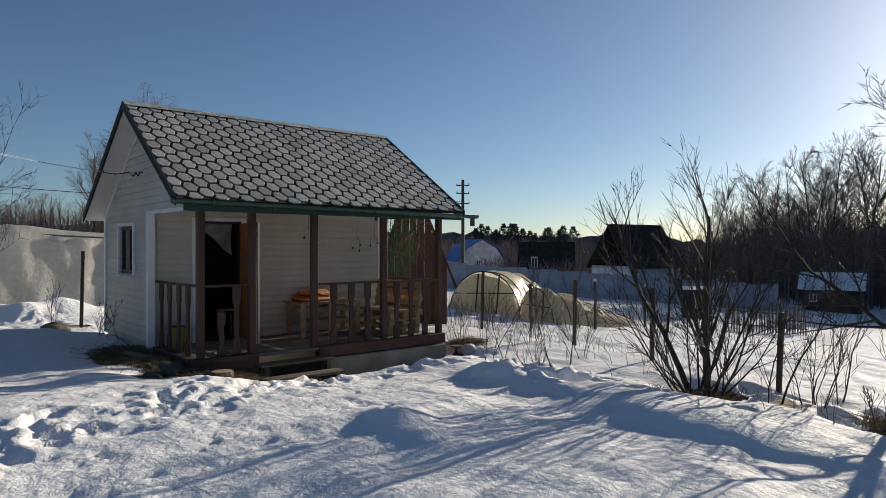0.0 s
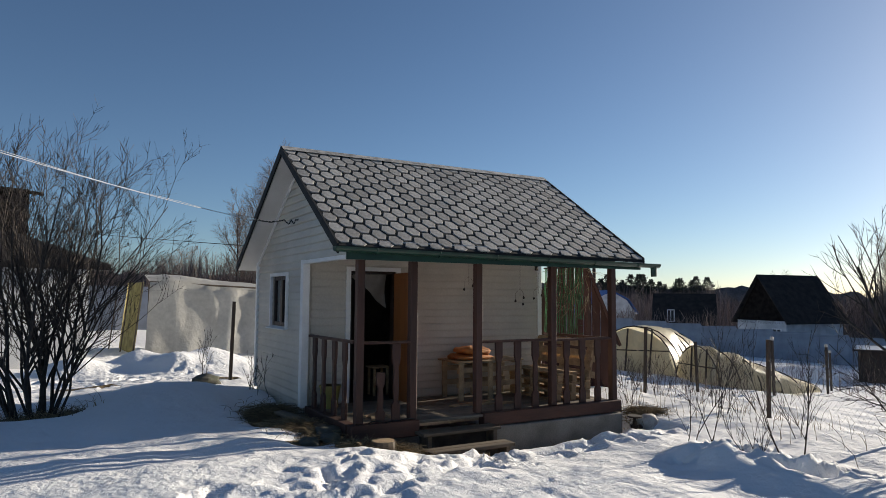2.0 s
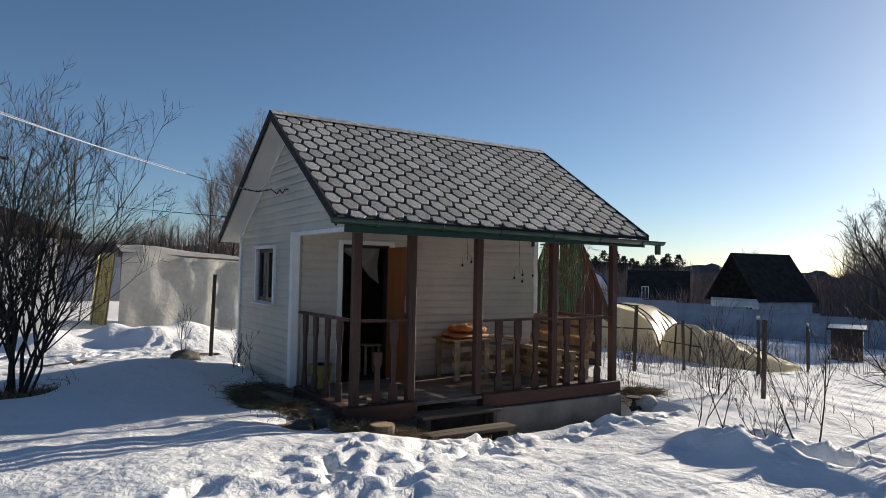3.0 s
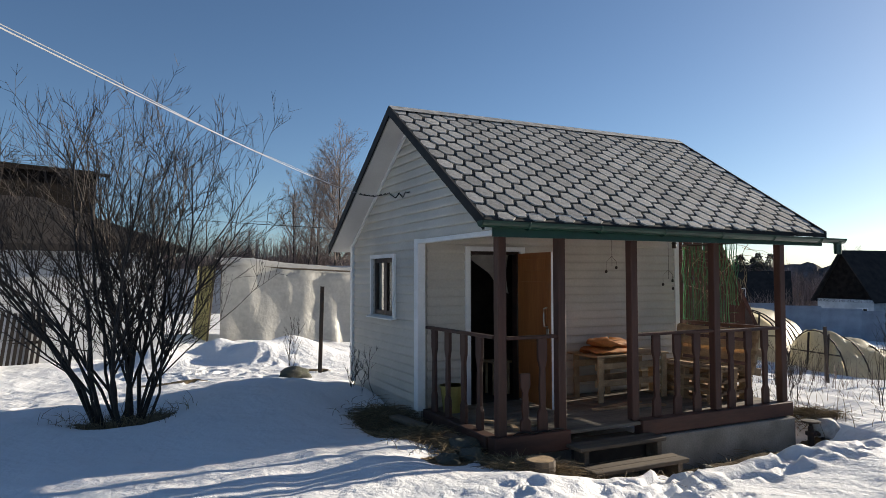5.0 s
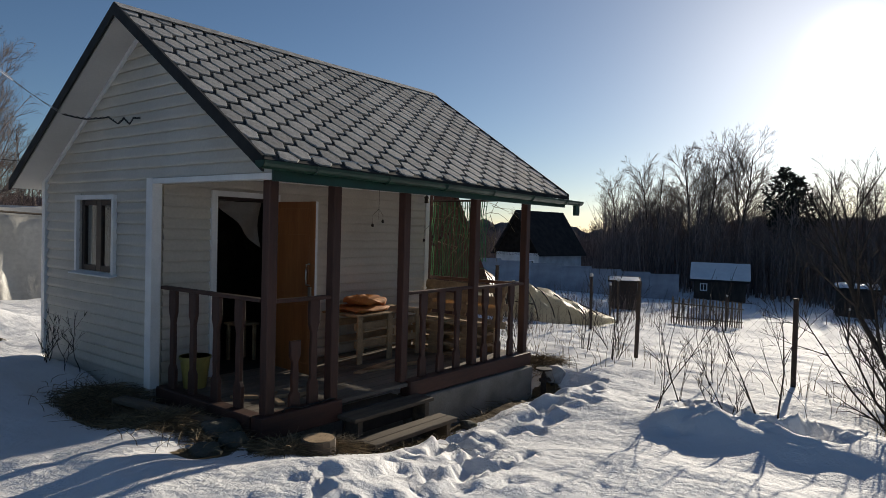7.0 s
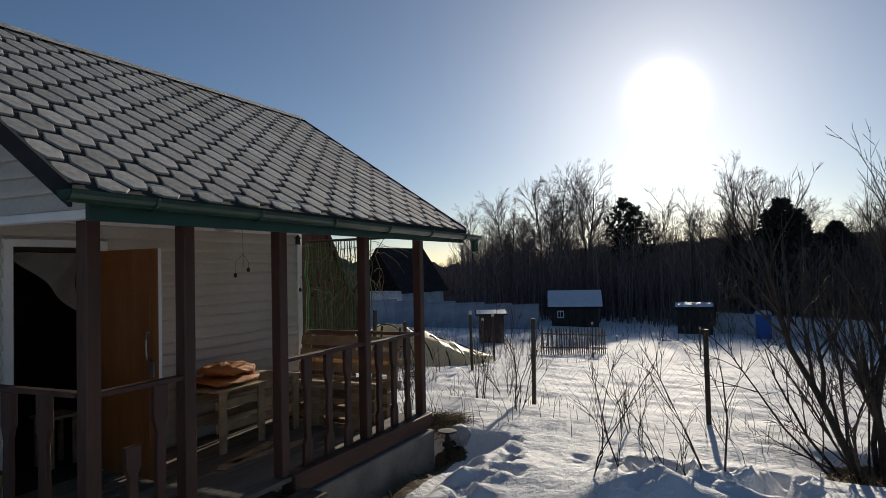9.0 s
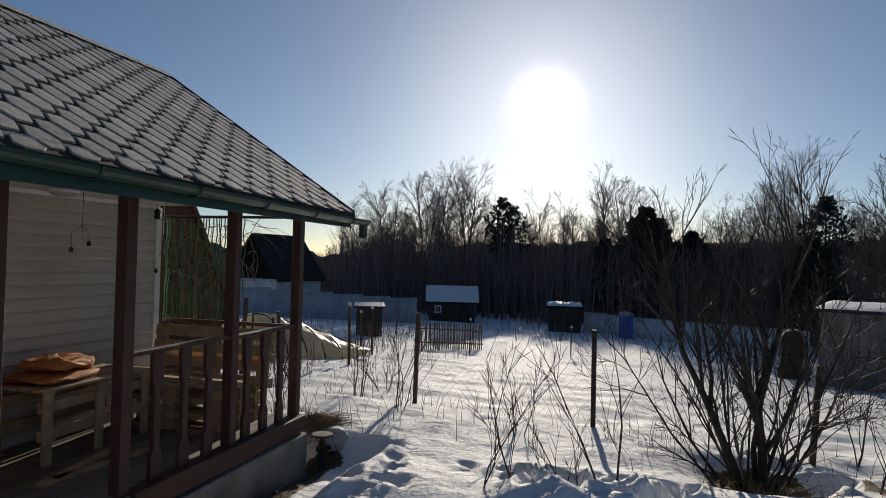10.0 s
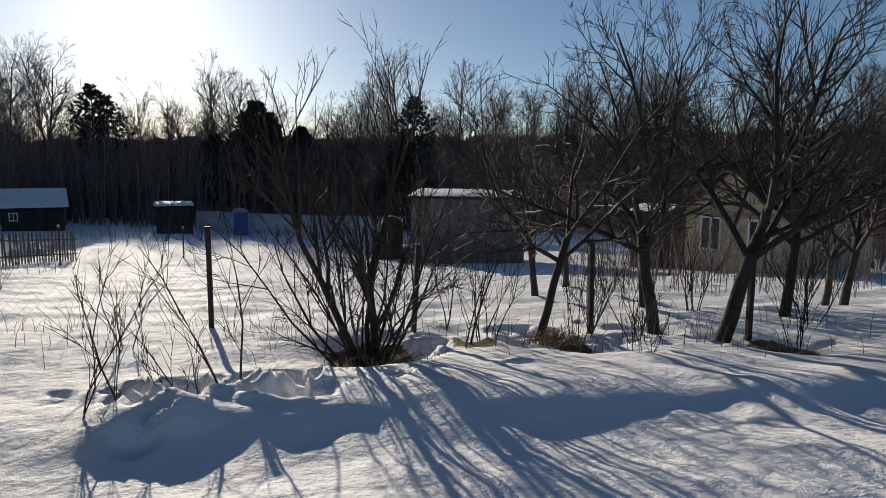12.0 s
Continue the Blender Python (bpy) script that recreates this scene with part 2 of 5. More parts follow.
def thing(name, label, category, group="", kind="", at=None):
    ob = new(name)
    ob.empty_display_size = 0.2
    if at is not None:
        ob.matrix_basis = at
    return tagged(ob, label, category, group, kind)


def boxed(a, b):
    return Shape().box(a, b)


# ---- ground ----
def smoothstep(x, a, b):
    u = np.clip((x - a) / (b - a), 0, 1)
    return u * u * (3 - 2 * u)


def fall(x, y):
    """The lie of the land: level by the house, then falling away to the field and the wood."""
    z = np.interp(x, [-300, -80, -5, 3, 5, 7, 8.5, 10.0, 11.3, 16, 28, 58, 110, 400], [0.3, 0.2, 0.05, 0.0, -0.1, -0.18, -0.33, -0.48, -0.86, -1.25, -2.5, -4.4, -6.0, -6.0])
    return z + 0.03 * smoothstep(x, 6, 12) * np.clip(y, -20, 60)


rng = np.random.default_rng(5)
PITS = []
for (ax, ay), (bx, by), count, wide in (((0.3, 6.2), (4.5, 7.6), 110, 0.6), ((4.4, 7.8), (8.2, 7.9), 26, 0.35), ((1.0, 6.0), (-2.5, 7.5), 24, 0.6), ((3.6, 7.2), (5.0, 8.1), 26, 0.3), ((5.9, 6.6), (6.9, 5.9), 12, 0.35), ((-1, 14.3), (3.0, 16.5), 60, 1.3), ((7.5, 7.5), (7.0, 3.0), 18, 0.5), ((8.6, 2.5), (6.5, -1.5), 16, 0.5)):
    for i in range(count):
        u = rng.uniform()
        PITS.append((ax + (bx - ax) * u + rng.normal(0, wide * 0.5), ay + (by - ay) * u + rng.normal(0, wide * 0.5), rng.uniform(0.05, 0.1), rng.uniform(0.02, 0.065), math.atan2(by - ay, bx - ax) + rng.normal(0, 0.5), rng.uniform(1.4, 2.6)))
for _ in range(170):
    PITS.append((rng.uniform(-0.3, 4.6), rng.uniform(4.6, 7.9), rng.uniform(0.025, 0.06), rng.uniform(0.008, 0.03), rng.uniform(0, 3), rng.uniform(1.0, 2.0)))
for _ in range(30):
    PITS.append((rng.uniform(6.55, 7.5), rng.uniform(5.2, 6.9), rng.uniform(0.09, 0.18), rng.uniform(0.06, 0.13), rng.uniform(0, 3), rng.uniform(1.0, 1.8)))
for _ in range(26):
    PITS.append((rng.uniform(8.0, 9.3), rng.uniform(1.0, 4.2), rng.uniform(0.08, 0.18), rng.uniform(0.03, 0.09), rng.uniform(0, 3), rng.uniform(1.0, 2.0)))
MOUNDS = [(3.6, 4.85, 0.3, 0.34, 0.17), (3.5, 4.3, 0.22, 0.24, 0.08), (6.35, 6.4, 0.35, 0.45, 0.12), (6.9, 6.3, 0.4, 0.3, 0.05), (1.9, 12.6, 1.2, 1.3, 0.22), (0.6, 11.4, 1.4, 1.0, 0.1),
          (0.4, 17.2, 0.6, 0.6, 0.35), (1.6, 17.6, 0.5, 0.6, 0.4), (2.3, 16.9, 0.4, 0.5, 0.25), (3.2, 17.5, 1.0, 0.9, 0.45)]


def noise_field(x, y, scale, seed):
    """Smooth value noise on arrays."""
    r = np.random.default_rng(seed).uniform(-1, 1, (257, 257))
    u, v = x / scale + 1000.3, y / scale + 1000.7
    i, j = np.floor(u).astype(int), np.floor(v).astype(int)
    fu, fv = u - i, v - j
    fu, fv = fu * fu * (3 - 2 * fu), fv * fv * (3 - 2 * fv)
    i, j = i % 256, j % 256
    return (r[i, j] * (1 - fu) + r[i + 1, j] * fu) * (1 - fv) + (r[i, j + 1] * (1 - fu) + r[i + 1, j + 1] * fu) * fv


def ground_z(x, y):
    x, y = np.asarray(x, float), np.asarray(y, float)
    z = fall(x, y)
    near = np.exp(-(np.maximum(0, np.hypot(x - 4, y - 6) - 12) / 18) ** 2)
    z = z + near * (0.05 * noise_field(x, y, 1.7, 1) + 0.022 * noise_field(x, y, 0.55, 2) + 0.012 * noise_field(x, y, 0.2, 3)) + 0.08 * noise_field(x, y, 7.0, 4)
    z = z + near * 0.02 * np.abs(noise_field(x, y, 0.33, 6)) + smoothstep(x, 10.5, 13) * np.exp(-np.maximum(0, x - 30) / 12) * (0.022 * np.sin(4.6 * (x + 0.12 * y) + 1.5 * noise_field(x, y, 3.0, 7)) + 0.022 * noise_field(x, y, 0.8, 8) + 0.012 * noise_field(x, y, 0.31, 12))
    # snow bank beside the trodden lane
    crest = 6.3 - 0.2 * np.maximum(0, 4.2 - y) + 0.1 * np.sin(y * 1.3) + 0.07 * np.sin(y * 2.9 + 1)
    along = smoothstep(y, 7.2, 6.2)
    z = z + along * (0.1 * np.exp(-np.where(x > crest, (x - crest) / 0.9, (x - crest) / 0.28) ** 2) - 0.045 * np.exp(-((x - crest + 0.75) / 0.5) ** 2))
    for mx, my, sx, sy, h in MOUNDS:
        z = z + h * np.exp(-((x - mx) / sx) ** 2 - ((y - my) / sy) ** 2)
    # hollows round the stems of bushes
    for px, py, r, d in ((-0.1, 12.1, 0.75, 0.22), (8.4, 4.45, 0.7, 0.2), (8.1, 2.6, 0.4, 0.1), (8.75, 2.32, 0.45, 0.12), (8.5, 0.8, 0.3, 0.1), (7.8, 0.4, 0.3, 0.1), (7.75, 1.95, 0.45, 0.16), (7.2, -0.05, 0.5, 0.14), (9.2, 3.2, 0.4, 0.1)):
        z = z - d * np.exp(-(((x - px) ** 2 + (y - py) ** 2) / (r * r)) ** 1.5)
    z = z - 0.12 * smoothstep(y, 6.5, 7.5) * smoothstep(y, 14, 12) * smoothstep(x, 2.9, 4.1) * smoothstep(x, 7.0, 5.2)
    # thawed bed along the gable wall and the porch corner
    bed = np.exp(-((x - 2.85) / 0.5) ** 4 - ((y - 10.9) / 0.95) ** 4)
    z = z - 0.2 * bed - 0.13 * np.exp(-((x - 3.3) / 1.0) ** 4 - ((y - 8.9) / 0.75) ** 4) + 0.2 * np.exp(-((x - 2.95) / 0.36) ** 2 - ((y - 11.0) / 0.55) ** 2) - 0.05 * np.exp(-((x - 3.1) / 0.6) ** 4 - ((y - 9.3) / 0.6) ** 4)
    # thawed gap before the steps and the plinth
    gap = smoothstep(y, 8.05, 8.45) * smoothstep(y, 9.6, 9.2) * smoothstep(x, 3.7, 4.25) * smoothstep(x, 8.35, 7.95)
    z = z - 0.28 * gap
    # sunk under the house
    inside = smoothstep(x, 3.15, 3.35) * smoothstep(x, 7.95, 7.75) * smoothstep(y, 8.75, 8.95) * smoothstep(y, 13.5, 13.3)
    z = z * (1 - inside) - 0.75 * inside
    return z


def bare_soil(x, y):
    b = np.zeros_like(x)
    for px, py, sx, sy, w in ((2.85, 10.9, 0.45, 0.68, 1.1), (2.9, 10.0, 0.42, 0.5, 1.1), (3.3, 9.4, 0.5, 0.42, 1.1), (2.72, 9.02, 0.3, 0.2, 1.0), (3.55, 8.8, 0.62, 0.34, 1.1), (4.7, 8.7, 0.85, 0.4, 1.0), (6.4, 8.8, 1.6, 0.22, 1.0), (7.9, 8.85, 0.28, 0.22, 0.9), (-0.1, 12.05, 0.65, 0.5, 0.9), (8.38, 4.4, 0.65, 0.55, 0.95), (7.85, 2.2, 0.4, 0.3, 0.9), (7.3, 0.0, 0.5, 0.3, 0.9), (8.3, 3.3, 0.35, 0.3, 0.8), (3.0, 15.3, 0.5, 0.25, 0.8), (0.6, 14.6, 0.7, 0.25, 0.75)):
        b = np.maximum(b, w * np.exp(-(((x - px) / sx) ** 2 + ((y - py) / sy) ** 2) ** 2))
    return b


def steps_out(lo, hi, fine, far_lo, far_hi, grow=1.12):
    mid = list(np.arange(lo, hi + fine, fine))
    up, s = [mid[-1]], fine
    while up[-1] < far_hi:
        s *= grow
        up.append(up[-1] + s)
    down, s = [mid[0]], fine
    while down[-1] > far_lo:
        s *= grow
        down.append(down[-1] - s)
    return np.array(down[:0:-1] + mid + up[1:])


def build_ground():
    xs, ys = steps_out(-2.5, 10.0, 0.05, -300, 10.0, 1.1), steps_out(0.5, 18.6, 0.06, -900, 1500, 1.06)
    xs = np.concatenate([xs[xs < 10.0], steps_out(10.0, 34.0, 0.11, 10.0, 1500, 1.1)])
    gx, gy = np.meshgrid(xs, ys, indexing="ij")
    gz = ground_z(gx, gy)
    # footprints, each in its own small window of the grid
    for px, py, r, d, turn, long in PITS:
        i0, i1 = np.searchsorted(xs, (px - 0.6, px + 0.6))
        j0, j1 = np.searchsorted(ys, (py - 0.6, py + 0.6))
        wx, wy = gx[i0:i1, j0:j1], gy[i0:i1, j0:j1]
        if wx.size == 0:
            continue
        dx, dy = wx - px + 0.05 * noise_field(wx, wy, 0.16, 9), wy - py + 0.05 * noise_field(wx, wy, 0.16, 10)
        ca, sa = math.cos(turn), math.sin(turn)
        q = ((dx * ca + dy * sa) / (r * long)) ** 2 + ((dy * ca - dx * sa) / r) ** 2
        gz[i0:i1, j0:j1] += 0.25 * d * np.exp(-np.minimum(((np.sqrt(q) - 1.4) / 0.35) ** 2, 60)) - d * np.exp(-np.minimum(q * q * q, 60))
    nx, ny = gx.shape
    co = np.stack([gx, gy, gz], -1).reshape(-1, 3)
    idx = np.arange(nx * ny).reshape(nx, ny)
    faces = np.stack([idx[:-1, :-1], idx[1:, :-1], idx[1:, 1:], idx[:-1, 1:]], -1).reshape(-1, 4)
    me = bpy.data.meshes.new("ground")
    me.vertices.add(len(co)), me.loops.add(faces.size), me.polygons.add(len(faces))
    me.vertices.foreach_set("co", co.ravel())
    me.loops.foreach_set("vertex_index", faces.ravel().astype(np.int32))
    me.polygons.foreach_set("loop_start", np.arange(0, faces.size, 4, dtype=np.int32))
    me.polygons.foreach_set("use_smooth", np.ones(len(faces), bool))
    me.update(calc_edges=True)
    at = me.attributes.new("bare", "FLOAT", "POINT")
    at.data.foreach_set("value", bare_soil(gx, gy).ravel().astype(np.float32))
    me.materials.append(SNOW)
    tagged(new("ground", me), "snow-covered garden ground with footprints and bare soil patches", "ground", kind="structure")
    return xs, ys, gz


GRID_X, GRID_Y, GRID_Z = build_ground()


def gz(x, y):
    """The height of the ground sheet at a place."""
    i = min(max(int(np.searchsorted(GRID_X, x)) - 1, 0), len(GRID_X) - 2)
    j = min(max(int(np.searchsorted(GRID_Y, y)) - 1, 0), len(GRID_Y) - 2)
    u, v = (x - GRID_X[i]) / (GRID_X[i + 1] - GRID_X[i]), (y - GRID_Y[j]) / (GRID_Y[j + 1] - GRID_Y[j])
    z = GRID_Z
    return float((z[i, j] * (1 - u) + z[i + 1, j] * u) * (1 - v) + (z[i, j + 1] * (1 - u) + z[i + 1, j + 1] * u) * v)


# ---- the garden house ----
GX, WY, BY, RX = 3.2, 10.82, 13.42, 7.57
POST_Y, DECK_Z = 9.12, 0.06
RIDGE = (10.92, 3.86)
EAVE_F, EAVE_B = (8.52, 2.26), (13.58, 2.20)
ROOF_X0, ROOF_X1 = 2.86, 7.76


def roof_z(y):
    """Underside of the roof at depth y."""
    (y1, z1), (y2, z2) = (EAVE_F, RIDGE) if y < RIDGE[0] else (EAVE_B, RIDGE)
    return z1 + (y - y1) / (y2 - y1) * (z2 - z1) - 0.07


house = thing("garden_house", "small cream-sided wooden garden house with open porch and grey shingle roof", "house")
LAP = 0.115


def siding(parent, face, along0, along1, z0, z1, holes=(), cut=None):
    """Lapped boards on one wall, each its own part. face maps (along, out, z) to the world; cut(z) gives the limits along at that height."""
    n = int(math.ceil((z1 - z0) / LAP))
    for i in range(n):
        a, b = z0 + i * LAP, min(z1, z0 + (i + 1) * LAP)
        lo, hi = along0, along1
        if cut:
            lo, hi = max(lo, cut(b)[0]), min(hi, cut(b)[1])
        spans = [(lo, hi)]
        for h0, h1, hz0, hz1 in holes:
            if b > hz0 and a < hz1:
                spans = [s for u, v in spans for s in ((u, min(v, h0)), (max(u, h1), v)) if s[1] - s[0] > 0.02]
        for u, v in spans:
            if v - u < 0.03:
                continue
            lo2, hi2 = (cut(a) if cut else (u, v))
            u2, v2 = (max(along0, lo2) if cut and u == lo else u), (min(along1, hi2) if cut and v == hi else v)
            prof = [(0.0, a + 0.012), (0.022, a + 0.012), (0.027, a + 0.022), (0.026, a + 0.045), (0.018, a + 0.075), (0.01, b - 0.012), (0.008, b), (0.0, b)]
            s = Shape()
            left = [face(u2 + (u - u2) * (zz - a) / (b - a), o, zz) for o, zz in prof]
            right = [face(v2 + (v - v2) * (zz - a) / (b - a), o, zz) for o, zz in prof]
            k = len(prof)
            s.v = left + right
            s.f = [tuple(range(k)), tuple(reversed(range(k, 2 * k)))] + [(j, k + j, k + (j + 1) % k, (j + 1) % k) for j in range(k)]
            part("siding_board", s, SIDING, parent)


# structural walls with thickness
WIN = (11.60, 12.45, 1.17, 1.98)
DOOR_X = (3.93, 4.7, 2.05)
wall = part("gable_wall", Shape().box((GX + 0.02, WY, -0.4), (GX + 0.14, WIN[0], 2.2)).box((GX + 0.02, WIN[1], -0.4), (GX + 0.14, BY, 2.2)).box((GX + 0.02, WIN[0], -0.4), (GX + 0.14, WIN[1], WIN[2])).box((GX + 0.02, WIN[0], WIN[3]), (GX + 0.14, WIN[1], 2.2)).prism([(GX + 0.02, EAVE_F[0] + 0.12, 2.2), (GX + 0.02, EAVE_B[0] - 0.15, 2.2), (GX + 0.02, RIDGE[0], RIDGE[1] - 0.08)], (0.12, 0, 0)), SIDING, house)


def gable_cut(z):
    k0 = EAVE_F[0] + (z + 0.07 - EAVE_F[1]) / (RIDGE[1] - EAVE_F[1]) * (RIDGE[0] - EAVE_F[0])
    k1 = EAVE_B[0] + (z + 0.07 - EAVE_B[1]) / (RIDGE[1] - EAVE_B[1]) * (RIDGE[0] - EAVE_B[0])
    return (max(k0, EAVE_F[0] + 0.08), k1) if z > 2.15 else (WY, BY)


siding(wall, lambda a, o, z: (GX + 0.02 - o, a, z), WY, BY, 0.1, 2.17, holes=[WIN])
siding(wall, lambda a, o, z: (GX + 0.02 - o, a, z), 8.0, BY, 2.17, 3.78, cut=gable_cut)
wall2 = part("porch_wall", Shape().box((GX + 0.14, WY, -0.4), (DOOR_X[0], WY + 0.12, 2.3)).box((DOOR_X[1], WY, -0.4), (RX, WY + 0.12, 2.3)).box((DOOR_X[0], WY, DOOR_X[2]), (DOOR_X[1], WY + 0.12, 2.3)), SIDING, house)
siding(wall2, lambda a, o, z: (a, WY - o, z), GX + 0.12, RX, DECK_Z, 2.29, holes=[(DOOR_X[0] - 0.07, DOOR_X[1] + 0.07, 0, DOOR_X[2] + 0.06)])
part("back_wall", boxed((GX + 0.14, BY - 0.12, -0.4), (RX, BY, 2.3)), SIDING, house)
part("side_wall", Shape().prism([(RX, WY + 0.12, -0.4), (RX, BY - 0.12, -0.4), (RX, BY - 0.12, 2.22), (RX, RIDGE[0], 3.78), (RX, EAVE_F[0] + 0.25, 2.3), (RX, WY, 2.3)], (-0.12, 0, 0)), SIDING, house)
# dark brown floor, and a thin dark brown sheet on the back wall only
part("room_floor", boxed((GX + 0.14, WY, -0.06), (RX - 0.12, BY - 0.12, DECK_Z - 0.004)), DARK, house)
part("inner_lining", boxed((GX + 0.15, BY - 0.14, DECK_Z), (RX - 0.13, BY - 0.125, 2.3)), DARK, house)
part("porch_ceiling", boxed((GX + 0.15, EAVE_F[0] + 0.1, 2.3), (RX - 0.13, BY - 0.15, 2.33)), SOFFIT, house)

# roof
roof = part("roof", Shape().prism([(ROOF_X0, EAVE_F[0], EAVE_F[1] - 0.06), (ROOF_X0, RIDGE[0], RIDGE[1] - 0.06), (ROOF_X0, EAVE_B[0], EAVE_B[1] - 0.06), (ROOF_X0, EAVE_B[0], EAVE_B[1] - 0.014), (ROOF_X0, RIDGE[0], RIDGE[1] - 0.014), (ROOF_X0, EAVE_F[0], EAVE_F[1] - 0.014)], (ROOF_X1 - ROOF_X0, 0, 0)), TAR, house)
for ye, ze in (EAVE_F, EAVE_B):
    d = Vector((0, RIDGE[0] - ye, RIDGE[1] - ze))
    for x0, x1, m, nm in ((ROOF_X0 + 0.02, GX + 0.02, SOFFIT, "rake_soffit"), (RX, ROOF_X1 - 0.02, SOFFIT, "rake_soffit")):
        part(nm, Shape().prism([(x0, ye, ze - 0.085), (x1, ye, ze - 0.085), (x1, ye, ze - 0.062), (x0, ye, ze - 0.062)], d), m, roof)
    for x0 in (ROOF_X0 - 0.022, ROOF_X1):
        part("barge_board", Shape().prism([(x0, ye, ze - 0.11), (x0 + 0.022, ye, ze - 0.11), (x0 + 0.022, ye, ze + 0.012), (x0, ye, ze + 0.012)], d), TAR, roof)
    part("rake_trim", Shape().prism([(GX - 0.03, ye + d.y * 0.06, ze - 0.13 + d.z * 0.06), (GX, ye + d.y * 0.06, ze - 0.13 + d.z * 0.06), (GX, ye + d.y * 0.06, ze - 0.087 + d.z * 0.06), (GX - 0.03, ye + d.y * 0.06, ze - 0.087 + d.z * 0.06)], d * 0.93), WHITE, roof)
part("ridge_cap", Shape().prism([(ROOF_X0 - 0.01, RIDGE[0] - 0.11, RIDGE[1] - 0.055), (ROOF_X0 - 0.01, RIDGE[0], RIDGE[1] + 0.02), (ROOF_X0 - 0.01, RIDGE[0] + 0.11, RIDGE[1] - 0.055), (ROOF_X0 - 0.01, RIDGE[0], RIDGE[1] + 0.008)], (ROOF_X1 - ROOF_X0 + 0.02, 0, 0)), SHINGLE, roof)
part("eave_fascia", boxed((ROOF_X0 + 0.1, EAVE_F[0] + 0.015, EAVE_F[1] - 0.17), (ROOF_X1 - 0.05, EAVE_F[0] + 0.04, EAVE_F[1] - 0.062)), GREEN, roof)


def shingles():
    col, tall, n_col = 0.175, 0.262, 28
    slope = Vector((0, EAVE_F[0] - RIDGE[0], EAVE_F[1] - RIDGE[1]))
    length = slope.length
    down = slope.normalized()
    up = Vector((0, down.z, -down.y))
    if up.z < 0:
        up = -up
    r = random.Random(3)
    w = col / 0.75
    gap = 0.02
    made = {}
    for c in range(n_col):
        for k in range(13):
            v0 = (k - (0.5 if c % 2 else 0.0)) * tall - 0.03
            v1 = v0 + tall
            a, b, cx = max(v0, 0.0) + gap, min(v1, length + 0.03) - gap, ROOF_X0 + 0.0 + (c + 0.5) * col
            if b - a < 0.06:
                continue
            code = (round(a - v0, 3), round(b - a, 3))
            if code not in made:
                half = [(-w / 2 + gap, tall / 2), (-w / 4 + gap * 0.5, tall - gap), (w / 4 - gap * 0.5, tall - gap), (w / 2 - gap, tall / 2), (w / 4 - gap * 0.5, gap), (-w / 4 + gap * 0.5, gap)]
                poly = [(x, min(max(y, code[0]), code[0] + code[1])) for x, y in half]
                s = Shape()
                n = len(poly)
                inner = [(x * 0.95, code[0] + code[1] / 2 + (y - code[0] - code[1] / 2) * 0.95) for x, y in poly]
                s.v = [(x, y, 0.0) for x, y in poly] + [(x, y, 0.007 + 0.007 * y / tall) for x, y in poly] + [(x, y, 0.009 + 0.007 * y / tall) for x, y in inner]
                s.f = [(i, (i + 1) % n, n + (i + 1) % n, n + i) for i in range(n)] + [(n + i, n + (i + 1) % n, 2 * n + (i + 1) % n, 2 * n + i) for i in range(n)] + [tuple(2 * n + i for i in range(n))]
                made[code] = s.mesh("shingle", SHINGLE)
            base = Vector((cx, *RIDGE)) + down * v0 + up * -0.012
            m = Matrix((Vector((1, 0, 0)), down, up)).transposed().to_4x4()
            if m.determinant() < 0:
                m = Matrix((Vector((-1, 0, 0)), down, up)).transposed().to_4x4()
            tilt = Matrix.Rotation(r.uniform(-0.02, 0.02), 4, "X") @ Matrix.Rotation(r.uniform(-0.015, 0.015), 4, "Z")
            part("shingle", made[code], None, roof, at=Matrix.Translation(base) @ m @ tilt)


# gutter: an open half pipe with brackets and an outlet
def gutter():
    s = Shape()
    n, y0, z0, r = 8, EAVE_F[0] - 0.04, EAVE_F[1] - 0.03, 0.06
    x0, x1 = ROOF_X0 - 0.07, 8.03
    rows = []
    for rad in (r, r - 0.006):
        for x, dz in ((x0, 0.0), (x1, -0.05)):
            rows.append([(x, y0 - rad * math.cos(math.pi * i / n), z0 + dz - rad * math.sin(math.pi * i / n)) for i in range(n + 1)])
    s.sheet([rows[0], rows[1]]).sheet([rows[3], rows[2]])
    for q in (0, 1):
        s.sheet([rows[q], rows[q + 2]])
    s.sheet([[rows[0][0], rows[2][0]], [rows[1][0], rows[3][0]]]).sheet([[rows[0][-1], rows[2][-1]], [rows[1][-1], rows[3][-1]]])
    s.prism(rows[0], (0.006, 0, 0))
    ob = part("gutter", s, GREEN, house, "dark green metal gutter along the eave", smooth=False)
    for i in range(6):
        x = 3.3 + i * 0.85
        dz = -0.05 * (x - x0) / (x1 - x0)
        part("bracket", Shape().tube([(x, y0 - (r + 0.008) * math.cos(math.pi * k / 8), z0 + dz - (r + 0.008) * math.sin(math.pi * k / 8)) for k in range(9)], 0.007, 4), GREEN, ob)
    part("outlet", Shape().lathe((x1 - 0.1, y0, z0 - 0.24), [(0.04, 0), (0.045, 0.02), (0.045, 0.12), (0.06, 0.15)], 10), GREEN, ob)


gutter()

